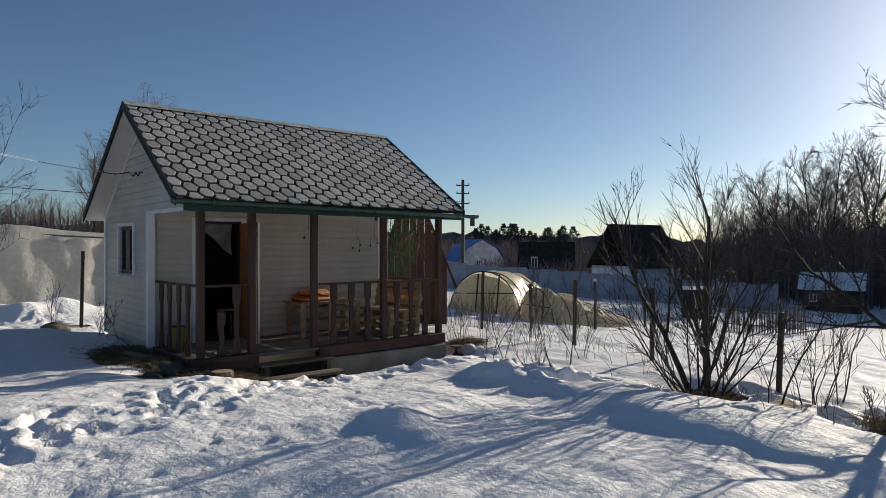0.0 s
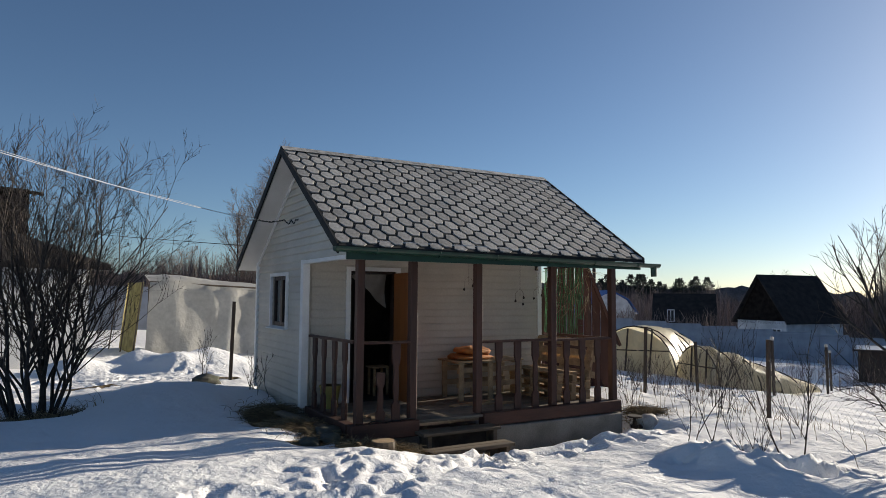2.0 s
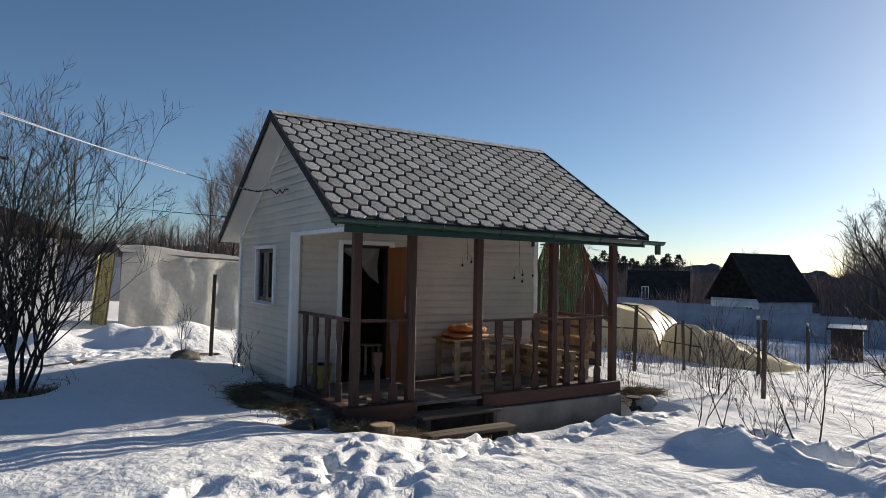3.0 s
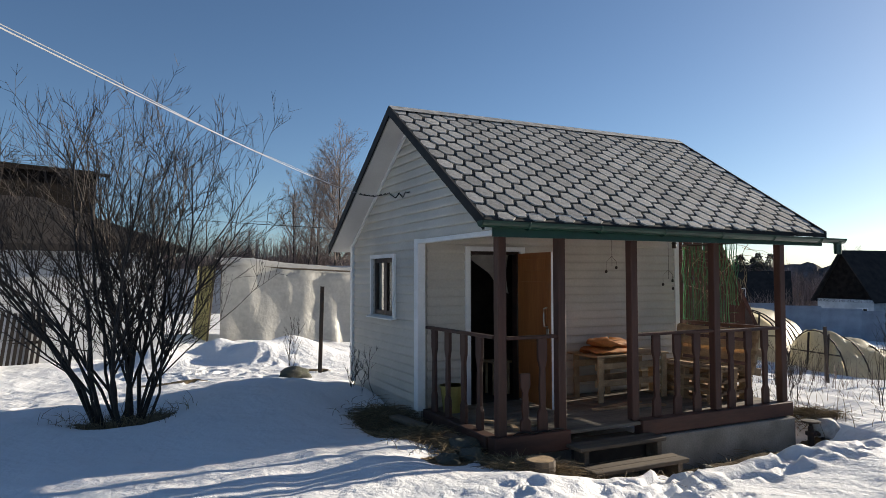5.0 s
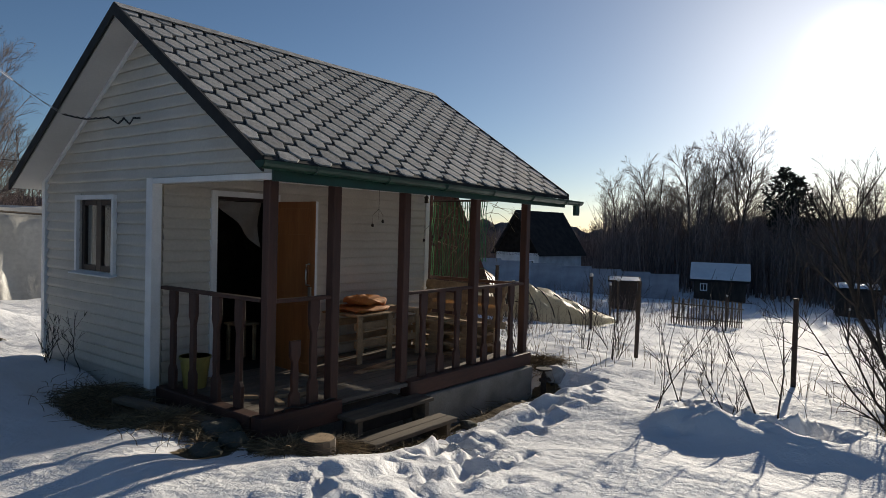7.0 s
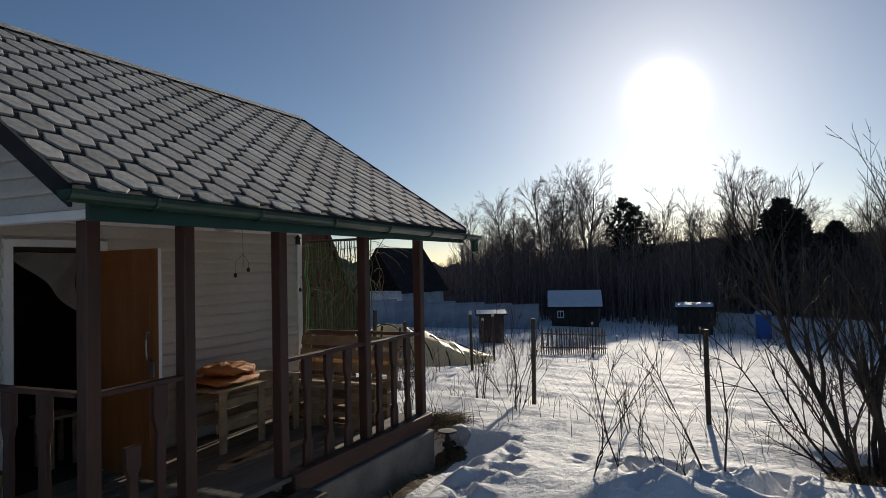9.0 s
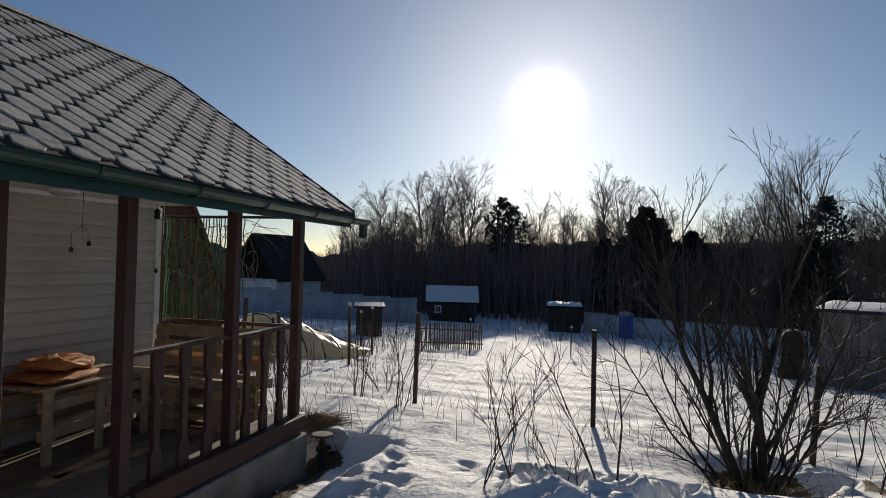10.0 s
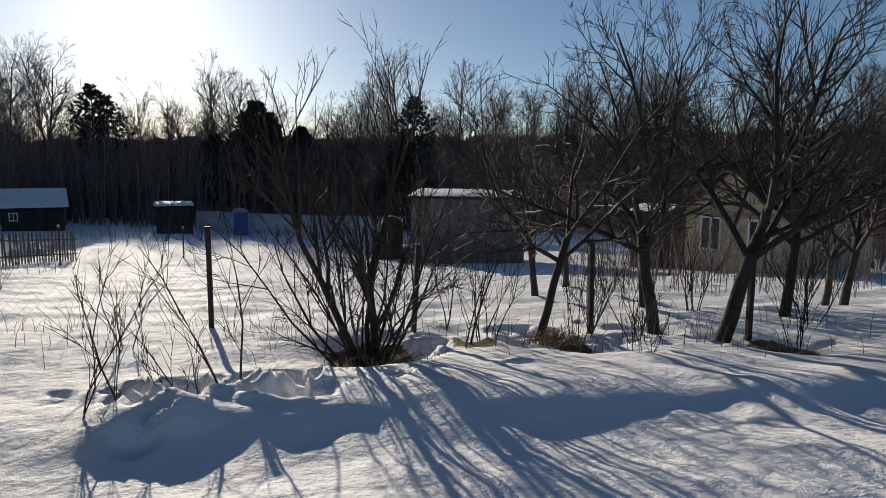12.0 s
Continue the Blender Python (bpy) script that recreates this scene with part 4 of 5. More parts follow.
stump = thing("stump", "short sawn tree stump among dry grass", "stump")
part("trunk", Shape().lathe((3.44, 8.5, gz(3.44, 8.5) - 0.15), [(0.17, 0), (0.15, 0.12), (0.145, 0.28)], 14), OLD_WOOD, stump)
part("cut_face", Shape().lathe((3.44, 8.5, gz(3.44, 8.5) + 0.129), [(0.132, 0), (0.132, 0.006)], 14), PALLET, stump)
plank = tagged(part("plank", boxed((-0.75, -0.07, -0.02), (0.75, 0.07, 0.02)), OLD_WOOD, bevel=0.004, at=pose(3.0, 10.0, gz(3.0, 10.0) + 0.05, 3, 2, -78)), "weathered loose plank lying by the porch corner", "plank")


def grass_patch(name, label, spots, count, seed, tall=0.28, flop=1.0):
    rr = random.Random(seed)
    s = Shape()
    for _ in range(count):
        cx, cy, sx, sy = rr.choice(spots)
        x, y = cx + rr.gauss(0, sx), cy + rr.gauss(0, sy)
        z = gz(x, y) - 0.01
        a, lean, h = rr.uniform(0, 6.28), rr.uniform(0.3, 1.5) * flop, tall * rr.uniform(0.4, 1.2) / max(1, flop * 0.8)
        p = [Vector((x, y, z))]
        for k in range(1, 4):
            u = k / 3
            p.append(Vector((x + math.cos(a) * lean * h * u * u, y + math.sin(a) * lean * h * u * u, z + h * (u - 0.35 * lean * u * u))))
        s.tube(p, [0.004, 0.0035, 0.0025, 0.001], 3, False)
    return tagged(part(name, s, GRASS), label, "grass", kind="stuff")


grass_patch("dry_grass", "flattened dead grass round the porch corner", [(2.82, 10.95, 0.17, 0.28), (2.82, 10.8, 0.2, 0.3), (2.85, 9.95, 0.16, 0.16), (2.85, 9.95, 0.12, 0.12), (3.2, 9.3, 0.25, 0.2), (3.3, 8.62, 0.12, 0.06), (3.62, 8.6, 0.1, 0.05), (4.5, 8.4, 0.3, 0.08), (6.6, 8.88, 0.6, 0.05), (8.45, 9.2, 0.15, 0.1)], 7500, 3, 0.26, 1.9)
grass_patch("dry_grass", "dead grass in the hollows round the shrubs", [(-0.1, 12.0, 0.3, 0.25), (8.38, 4.4, 0.3, 0.25), (8.35, 2.3, 0.15, 0.15)], 1200, 5, 0.2)
grass_patch("dry_weeds", "thin dead weed stalks sticking out of the snow", [(8.6, 9.6, 0.5, 0.5), (9.8, 8.0, 0.9, 0.8), (10.8, 10.5, 1.0, 1.0), (8.6, 3.2, 0.5, 0.8), (8.2, 1.5, 0.5, 0.8), (12.5, 12, 1.5, 1.5), (9.2, 5.4, 0.4, 0.6), (7.6, 0.0, 0.5, 0.8)], 380, 8, 0.42, 0.45)


# ---- bare trees and shrubs ----
THIN, WAVER = [0.0035], [0.17]


def grow(shape, p, d, length, rad, level, rr, spec):
    """One branch with its side branches. spec: per level (children, length ratio, spread, lift)."""
    kids, ratio, spread, lift = spec[level]
    n = 5 if level == 0 else (4 if level < len(spec) - 1 else 3)
    pts, dirs = [p], [d]
    for k in range(n):
        d = (d + Vector((rr.gauss(0, WAVER[0] / (1 + 0.5 * level)), rr.gauss(0, WAVER[0] / (1 + 0.5 * level)), rr.gauss(0, 0.06) + lift * 0.12))).normalized()
        p = p + d * (length / n)
        pts.append(p), dirs.append(d)
    tip = rad * (0.25 if level < len(spec) - 1 else 0.35)
    radii = [rad + (tip - rad) * k / n for k in range(n + 1)]
    shape[min(level, 1)].tube(pts, radii, 7 if level == 0 and rad > 0.03 else (4 if rad > 0.006 else 3), False)
    if level + 1 >= len(spec):
        return
    for c in range(kids):
        u = rr.uniform(0.2 if level else 0.16, 1.0)
        i = min(n - 1, int(u * n))
        q = pts[i].lerp(pts[i + 1], u * n - i)
        a = rr.uniform(0, 2 * math.pi)
        base = dirs[i]
        side = base.cross(Vector((math.cos(a), math.sin(a), 0.3))).normalized()
        nd = (base + side * spread * rr.uniform(0.6, 1.3)).normalized()
        nd = (nd + Vector((0, 0, lift * 0.35))).normalized()
        grow(shape, q, nd, length * ratio * (1.15 - 0.55 * u) * rr.uniform(0.7, 1.25), max(THIN[0], radii[i] * 0.6), level + 1, rr, spec)


def woody(name, label, category, at, seed, stems, length, rad, lean, spec, group="", names=("trunk", "crown"), spread=0.12, fan=(0.3, 1.3)):
    rr = random.Random(seed)
    t = thing(name, label, category, group, at=at)
    crown = Shape()
    for i in range(stems):
        shape = (Shape(), crown)
        a = 2 * math.pi * (i + rr.uniform(-0.3, 0.3)) / max(stems, 1)
        off = Vector((math.cos(a), math.sin(a), 0)) * spread * (0 if stems == 1 else rr.uniform(0.2, 1))
        ln = lean if isinstance(lean, Vector) else Vector((math.cos(a) * lean, math.sin(a) * lean, 0)) * rr.uniform(*fan)
        grow(shape, off + Vector((0, 0, -0.12)), (Vector((0, 0, 1)) + ln).normalized(), length * rr.uniform(0.75, 1.1), rad * rr.uniform(0.6, 1.1), 0, rr, spec)
        part(names[0], shape[0], BARK, t, smooth=True)
    part(names[1], crown, TWIG, t)
    return t


SHRUB = [(9, 0.5, 0.55, 0.5), (5, 0.5, 0.6, 0.5), (3, 0.5, 0.6, 0.4), (0, 0, 0, 0.3)]
woody("shrub", "tall bare many-stemmed shrub in a snow hollow", "shrub", pose(-0.1, 12.1, gz(-0.1, 12.1)), 4, 20, 3.8, 0.028, 0.28, [(10, 0.45, 0.7, 0.35), (6, 0.5, 0.8, 0.3), (4, 0.5, 0.7, 0.25), (0, 0, 0, 0.25)], names=("stem", "crown"), spread=0.34, fan=(0.1, 1.8))
woody("shrub", "bare spreading shrub with dark stems in the snow", "shrub", pose(8.42, 4.5, gz(8.42, 4.5)), 9, 15, 2.2, 0.022, 0.75, [(7, 0.5, 0.75, 0.4), (5, 0.5, 0.75, 0.4), (3, 0.5, 0.7, 0.35), (0, 0, 0, 0.3)], names=("stem", "crown"), spread=0.25)
woody("shrub", "bare shrub's thick central stem with upright shoots", "shrub", pose(8.35, 4.42, gz(8.35, 4.42)), 12, 3, 3.3, 0.055, 0.14, SHRUB, names=("stem", "crown"))
APPLE = [(11, 0.55, 0.85, 0.2), (7, 0.5, 0.85, 0.2), (5, 0.45, 0.75, 0.2), (0, 0, 0, 0.15)]


def apple_tree(label, at, seed, fork, rad, lean, limbs, reach):
    """A short leaning trunk that forks into crooked limbs with a dense twiggy crown."""
    rr = random.Random(seed)
    t = thing("apple_tree", label, "tree", "garden trees", at=at)
    pts = [Vector((lean[0] * fork * u + rr.gauss(0, 0.012), lean[1] * fork * u + rr.gauss(0, 0.012), -0.15 + (fork + 0.15) * u)) for u in (0, 0.15, 0.35, 0.6, 0.8, 1.0)]
    part("trunk", Shape().tube(pts, [rad * 1.35, rad * 1.1, rad, rad * 0.92, rad * 0.9, rad * 0.85], 9, True), BARK, t, smooth=True)
    crown = Shape()
    for i in range(limbs):
        a = 2 * math.pi * (i + rr.uniform(-0.25, 0.25)) / limbs
        d = Vector((math.cos(a) * 0.75 + lean[0] * 0.6, math.sin(a) * 0.75 + lean[1] * 0.6, rr.uniform(0.45, 1.4))).normalized()
        limb = Shape()
        grow((limb, crown), pts[-1 - (i % 2)] - d * rad * 0.3, d, reach * rr.uniform(0.75, 1.1), rad * rr.uniform(0.45, 0.62), 0, rr, APPLE)
        part("limb", limb, BARK, t, smooth=True)
    part("crown", crown, TWIG, t)
    return t


for words, x, y, sd, fork, rd, lean, limbs, reach in (("slim bare apple tree leaning over the snow", 8.75, 2.32, 3, 1.25, 0.05, (-0.12, -0.24), 4, 2.3), ("bare apple tree forking in two above the snow", 8.6, 0.75, 5, 1.3, 0.075, (0.1, 0.13), 5, 2.5), ("bare old apple tree with a strongly leaning trunk", 7.85, 0.42, 7, 1.3, 0.085, (-0.18, -0.22), 6, 2.6), ("thin bare apple tree beside the path", 6.2, -1.6, 8, 0.8, 0.035, (0.05, -0.15), 4, 2.2), ("bare apple tree behind the leaning one", 8.9, -1.6, 10, 1.3, 0.07, (0.0, -0.1), 5, 2.5)):
    apple_tree(words, pose(x, y, gz(x, y)), sd, fork, rd, lean, limbs, reach)
back = apple_tree("bare dense apple tree further back in the garden", pose(12.2, -1.6, gz(12.2, -1.6)), 15, 1.2, 0.07, (0.1, 0.05), 6, 2.5)
for x, y, a in ((11.8, -5.6, 150), (10.2, -4.2, 220), (9.2, -5.0, 20), (16.0, -2.0, 110), (14.0, -0.2, 40)):
    copy_thing(back, pose(x, y, gz(x, y), 0, 0, a))
SAP = [(6, 0.5, 0.55, 0.5), (3, 0.45, 0.5, 0.5), (0, 0, 0, 0.4)]
for x, y, sd, ln, rd, st in ((7.15, 5.8, 31, 1.75, 0.017, 2), (6.75, 6.9, 32, 1.3, 0.009, 2), (6.85, 6.6, 33, 1.3, 0.009, 1), (7.0, 6.15, 34, 0.9, 0.008, 3), (9.6, 8.6, 35, 1.3, 0.01, 4), (10.9, 9.7, 36, 1.3, 0.01, 5), (8.9, 9.9, 37, 0.9, 0.008, 5), (8.5, 3.1, 38, 1.3, 0.01, 6), (8.3, 2.0, 39, 1.2, 0.01, 6), (8.0, 1.4, 40, 1.2, 0.009, 6), (7.4, -0.3, 41, 1.3, 0.01, 6), (9.6, 3.2, 42, 1.6, 0.013, 2), (8.15, 3.45, 43, 1.9, 0.016, 2), (9.4, 1.2, 44, 1.1, 0.009, 6), (7.1, 1.95, 45, 0.6, 0.006, 5), (11.5, 11.6, 46, 1.0, 0.009, 5), (12.4, 9.8, 47, 1.0, 0.009, 5), (9.0, 6.9, 48, 1.0, 0.008, 3), (8.2, -1.3, 49, 1.8, 0.014, 5), (9.6, -0.6, 50, 1.8, 0.014, 6), (2.7, 15.4, 51, 1.0, 0.008, 3), (2.95, 12.6, 52, 0.6, 0.006, 3), (3.0, 12.1, 53, 0.7, 0.006, 2)):
    woody("sapling", "thin bare sapling standing in the snow", "sapling", pose(x, y, gz(x, y)), sd, st, ln, rd, 0.25 if st > 1 else Vector((0.05, 0.02, 0)), SAP, "saplings", ("stem", "crown"), 0.1)


# ---- fence posts ----
def steel_post(x, y, h, cap=False):
    z = gz(x, y)
    p = thing("fence_post", "thin rusty steel fence post standing in snow" if not cap else "thin steel post with a pale cap", "post", "fence posts", at=pose(x, y, z, random.Random(int(x * 97)).uniform(-2.5, 2.5), random.Random(int(y * 89)).uniform(-2.5, 2.5)))
    part("shaft", boxed((-0.03, -0.03, -0.3), (0.03, 0.03, h)), RUST, p, bevel=0.004)
    part("cap", Shape().lathe((0, 0, h), [(0.05, -0.05), (0.05, 0.02), (0.03, 0.05)], 8) if cap else boxed((-0.034, -0.034, h - 0.004), (0.034, 0.034, h + 0.006)), CLOTH if cap else RUST, p)


for x, y, h, c in ((3.1, 15.0, 1.55, 0), (11.26, 8.88, 1.42, 0), (9.75, 6.07, 1.2, 0), (9.1, 3.77, 1.05, 0), (8.46, 1.75, 1.13, 0), (7.76, 0.06, 1.2, 0), (7.2, -2.4, 1.2, 0), (11.9, 12.4, 1.55, 0), (14.7, 13.2, 1.3, 0), (16.6, 12.3, 1.5, 1), (21.0, 13.4, 1.5, 1), (24.0, 15.0, 1.4, 1), (29.0, 12.0, 1.5, 1), (33, 8.0, 1.4, 1), (20.0, -8.0, 1.5, 0), (22.0, -4.0, 1.5, 0)):
    steel_post(x, y, h, c)
WIRE = mat("galvanised_wire", (0.12, 0.11, 0.1), 0.7, metal=0.3, vary=0.1, bump=0)
fence = thing("wire_fence", "sagging thin wire netting between steel posts", "fence")
FP = [(11.9, 12.4), (11.26, 8.9), (9.75, 6.05), (9.1, 3.75)]
for (ax, ay), (bx, by) in zip(FP[:-1], FP[1:]):
    s = Shape()
    ln = math.hypot(bx - ax, by - ay)
    za, zb = gz(ax, ay), gz(bx, by)
    at = lambda u, h: (ax + (bx - ax) * u, ay + (by - ay) * u, za + (zb - za) * u + h - 0.12 * math.sin(math.pi * u))
    n = int(ln / 0.14)
    for i in range(-9, n):
        for sgn in (0, 1):
            pts = []
            for k in range(0, 10, 3):
                u = (i + (k if sgn == 0 else 9 - k)) / n
                if 0 <= u <= 1:
                    pts.append(at(u, 0.05 + 0.12 * k))
            if len(pts) > 1:
                s.tube(pts, 0.0008, 3, False)
    part("netting", s, WIRE, fence)


# ---- overhead cables ----
def cable(name, label, pts, rad, material, sag=0.0, ties=0):
    c = thing(name, label, "cable", "overhead cables")
    fine = []
    pts = [Vector(p) for p in pts]
    for a, b in zip(pts[:-1], pts[1:]):
        fine += [a.lerp(b, k / 24) - Vector((0, 0, sag * 4 * (k / 24) * (1 - k / 24))) for k in range(24)]
    fine.append(pts[-1])
    part("wire", Shape().tube(fine, rad, 5), material, c)
    twist = Shape().tube([p + Vector((0.004 * math.sin(i * 1.1), 0.004 * math.cos(i * 1.1), 0.003 + 0.012 * abs(math.sin(i * 0.5)) ** 3)) for i, p in enumerate(fine)], rad * 0.7, 4)
    part("carrier_wire", twist, material, c)
    return c


CABLE = mat("pale_grey_cable", (0.36, 0.36, 0.37), 0.6, vary=0.1, bump=0)
cable("supply_cable", "pale twisted cable running to the gable", [(-14, -20, 5.2), (-2.81, 1.33, 2.46), (2.78, 11.9, 2.86)], 0.0028, CABLE, 0.12)
cable("supply_cable", "dark cable end fixed to the gable boards", [(2.78, 11.9, 2.86), (2.95, 11.75, 2.82), (3.1, 11.55, 2.845), (3.13, 11.4, 2.77), (3.14, 11.3, 2.82), (3.15, 11.2, 2.755), (3.15, 11.12, 2.81), (3.16, 11.0, 2.8)], 0.006, TAR, 0.004)



# ---- neighbouring gardens ----
def polar(az, d, eye=(0.8, 4.0)):
    return eye[0] + d * math.cos(radians(az)), eye[1] + d * math.sin(radians(az))


FILM = mat("cream_greenhouse_film", (0.66, 0.6, 0.44), 0.45, vary=0.15, scale=1.5, fine=12, bump=0.5, bump_dist=0.04, translucent=0.45)
FILM_GREY = mat("milky_greenhouse_film", (0.6, 0.58, 0.53), 0.45, vary=0.18, scale=0.9, fine=9, bump=0.5, bump_dist=0.04, translucent=0.4)
YELLOW_WOOD = mat("yellowed_film_panel", (0.52, 0.45, 0.2), 0.6, vary=0.3, scale=4, translucent=0.65)
BLUE = mat("blue_painted_sheet", (0.03, 0.12, 0.4), 0.5, vary=0.15, scale=3, bump=0.1)
GREY_SHEET = mat("grey_blue_fence_sheet", (0.34, 0.37, 0.42), 0.6, vary=0.2, scale=1.2, bump=0.1, per_object=0.08)
DARK_ROOF = mat("dark_old_roofing", (0.05, 0.043, 0.04), 0.85, vary=0.4, scale=2, bump=0.4, second=(0.03, 0.028, 0.027))
WHITEWASH = mat("whitewashed_wall", (0.62, 0.63, 0.64), 0.8, vary=0.2, scale=1.5, bump=0.3)
# backlit silhouette of the far houses put into a near-black base colour
NEAR_BLACK = mat("near_black_boards", (0.018, 0.014, 0.012), 0.85, vary=0.4, scale=3, bump=0.3)
for low_gloss in (NEAR_BLACK, DARK_ROOF):
    low_gloss.node_tree.nodes["Principled BSDF"].inputs["Specular IOR Level"].default_value = 0.08
CREAM = mat("cream_yellow_boards", (0.6, 0.5, 0.32), 0.7, vary=0.2, scale=2, fine=30, bump=0.2)
PLANKS = mat("dark_weathered_boards", (0.06, 0.045, 0.034), 0.85, vary=0.35, scale=4, stretch=(1, 1, 0.2), bump=0.4)
SHED_SHEET = mat("grey_weathered_sheeting", (0.2, 0.19, 0.18), 0.75, vary=0.3, scale=2.5, stretch=(1, 1, 0.3), bump=0.4, second=(0.12, 0.11, 0.1))
RED_WOOD = mat("dark_red_planks", (0.06, 0.018, 0.013), 0.7, vary=0.3, scale=5, stretch=(1, 1, 0.15), bump=0.3)


def facing(x, y, turn=0.0):
    """A pose at the ground, its -y side turned to the garden path."""
    return pose(x, y, gz(x, y), 0, 0, math.degrees(math.atan2(y - 4, x - 0.8)) - 90 + turn)


def gable_house(name, label, at, w, d, eave, ridge, wall_m, roof_m, windows=(), snow=False, knee=0.0, along="x", base=1.0, upper=None):
    """A neighbour's house: walls with thickness, roof slabs, windows with frame and panes. knee > 0 gives a mansard roof."""
    h = thing(name, label, name, "neighbouring houses", at=at)
    for lo, hi in (((-w / 2, -d / 2), (w / 2, -d / 2 + 0.2)), ((-w / 2, d / 2 - 0.2), (w / 2, d / 2)),
                   ((-w / 2, -d / 2 + 0.2), (-w / 2 + 0.2, d / 2 - 0.2)), ((w / 2 - 0.2, -d / 2 + 0.2), (w / 2, d / 2 - 0.2))):
        part("wall", boxed((*lo, -base), (*hi, eave)), wall_m, h)
    o, t = 0.35, 0.12
    if along == "hip":
        r = (w - d) / 2
        part("roof", Shape(), roof_m, h).data.from_pydata([(-w / 2 - o, -d / 2 - o, eave), (w / 2 + o, -d / 2 - o, eave), (w / 2 + o, d / 2 + o, eave), (-w / 2 - o, d / 2 + o, eave), (-r, 0, ridge), (r, 0, ridge), (-w / 2 - o, -d / 2 - o, eave - t), (w / 2 + o, -d / 2 - o, eave - t), (w / 2 + o, d / 2 + o, eave - t), (-w / 2 - o, d / 2 + o, eave - t)], [], [(0, 1, 5, 4), (1, 2, 5), (2, 3, 4, 5), (3, 0, 4), (6, 7, 1, 0), (7, 8, 2, 1), (8, 9, 3, 2), (9, 6, 0, 3), (9, 8, 7, 6)])
        return h
    if along == "x":
        prof = [(-d / 2 - o, eave - 0.1)] + ([(-d / 2 + knee, eave + (ridge - eave) * 0.6)] if knee else []) + [(0, ridge)] + ([(d / 2 - knee, eave + (ridge - eave) * 0.6)] if knee else []) + [(d / 2 + o, eave - 0.1)]
        ring = [(-w / 2 - o, y, z) for y, z in prof] + [(-w / 2 - o, y, z - t) for y, z in reversed(prof)]
        part("roof", Shape().prism(ring, (w + 2 * o, 0, 0)), roof_m, h)
        for x in (-w / 2, w / 2 - 0.2):
            part("gable", Shape().prism([(x, y * (0.93), z - t - 0.02) for y, z in prof], (0.2, 0, 0)), upper or wall_m, h)
        if snow:
            part("roof_snow", Shape().prism([(-w / 2 - o, y, z + 0.02) for y, z in prof] + [(-w / 2 - o, y * 0.98, z + 0.22) for y, z in reversed(prof)], (w + 2 * o, 0, 0)), ROOF_SNOW, h, "thick snow on the roof", bevel=0.06)
    else:
        prof = [(-w / 2 - o, eave - 0.1)] + ([(-w / 2 + knee, eave + (ridge - eave) * 0.6)] if knee else []) + [(0, ridge)] + ([(w / 2 - knee, eave + (ridge - eave) * 0.6)] if knee else []) + [(w / 2 + o, eave - 0.1)]
        ring = [(x, -d / 2 - o, z) for x, z in prof] + [(x, -d / 2 - o, z - t) for x, z in reversed(prof)]
        part("roof", Shape().prism(ring, (0, d + 2 * o, 0)), roof_m, h)
        for y in (-d / 2, d / 2 - 0.2):
            part("gable", Shape().prism([(x * 0.93, y, z - t - 0.02) for x, z in prof], (0, 0.2, 0)), upper or wall_m, h)
    for x, z, ww, hh in windows:
        win = part("window", Shape().box((x - ww / 2, -d / 2 - 0.05, z - 0.06), (x - ww / 2 + 0.08, -d / 2 - 0.005, z + hh)).box((x + ww / 2 - 0.08, -d / 2 - 0.05, z - 0.06), (x + ww / 2, -d / 2 - 0.005, z + hh)).box((x - ww / 2 + 0.08, -d / 2 - 0.05, z + hh - 0.08), (x + ww / 2 - 0.08, -d / 2 - 0.005, z + hh)).box((x - ww / 2 + 0.08, -d / 2 - 0.05, z - 0.06), (x + ww / 2 - 0.08, -d / 2 - 0.005, z + 0.02)).box((x - 0.03, -d / 2 - 0.05, z + 0.02), (x + 0.03, -d / 2 - 0.005, z + hh - 0.08)), WHITE, h, "white window frame")
        part("pane", boxed((x - ww / 2 + 0.08, -d / 2 - 0.02, z + 0.02), (x + ww / 2 - 0.08, -d / 2 - 0.006, z + hh - 0.08)), DARK, win)
    return h


gable_house("house", "distant white house with a blue mansard roof", facing(*polar(45.5, 88), 18), 6.2, 7.0, 2.6, 5.4, WHITEWASH, BLUE, [(-0.5, 1.5, 0.7, 1.1), (0.4, 1.5, 0.5, 1.1)], knee=0.9, along="y")
gable_house("house", "small dark distant house with a white window", facing(*polar(38.6, 70)), 5.4, 6.0, 2.0, 5.0, PLANKS, DARK_ROOF, [(-1.2, 2.2, 0.7, 1.2)], along="x", upper=PLANKS)
gable_house("house", "dark-roofed house with whitewashed lower walls", facing(*polar(30.6, 61), -40), 5.0, 6.2, 2.9, 6.7, WHITEWASH, DARK_ROOF, [(1.6, 0.9, 0.9, 1.4)], along="y", upper=NEAR_BLACK)
x, y = polar(-45.0, 28, (1.7, 5.8))
gable_house("house", "cream-yellow wooden house behind bare garden trees", facing(x, y, -32), 3.9, 6.2, 2.4, 4.1, CREAM, DARK_ROOF, [(-0.9, 0.95, 0.85, 1.2), (0.95, 0.95, 0.85, 1.2)], along="y", base=2)
gable_house("shed", "dark shed under a thick snow-covered roof", facing(*polar(14.4, 62, (1.3, 5.7))), 4.2, 3.2, 1.9, 3.1, PLANKS, DARK_ROOF, [(-1.3, 0.9, 0.6, 0.6)], snow=True, base=2)
gable_house("shed", "neighbour's white shed with a dark hipped roof", facing(-2.6, 20.2, 4), 5.6, 4.2, 2.35, 3.5, WHITEWASH, DARK_ROOF, [], along="hip")


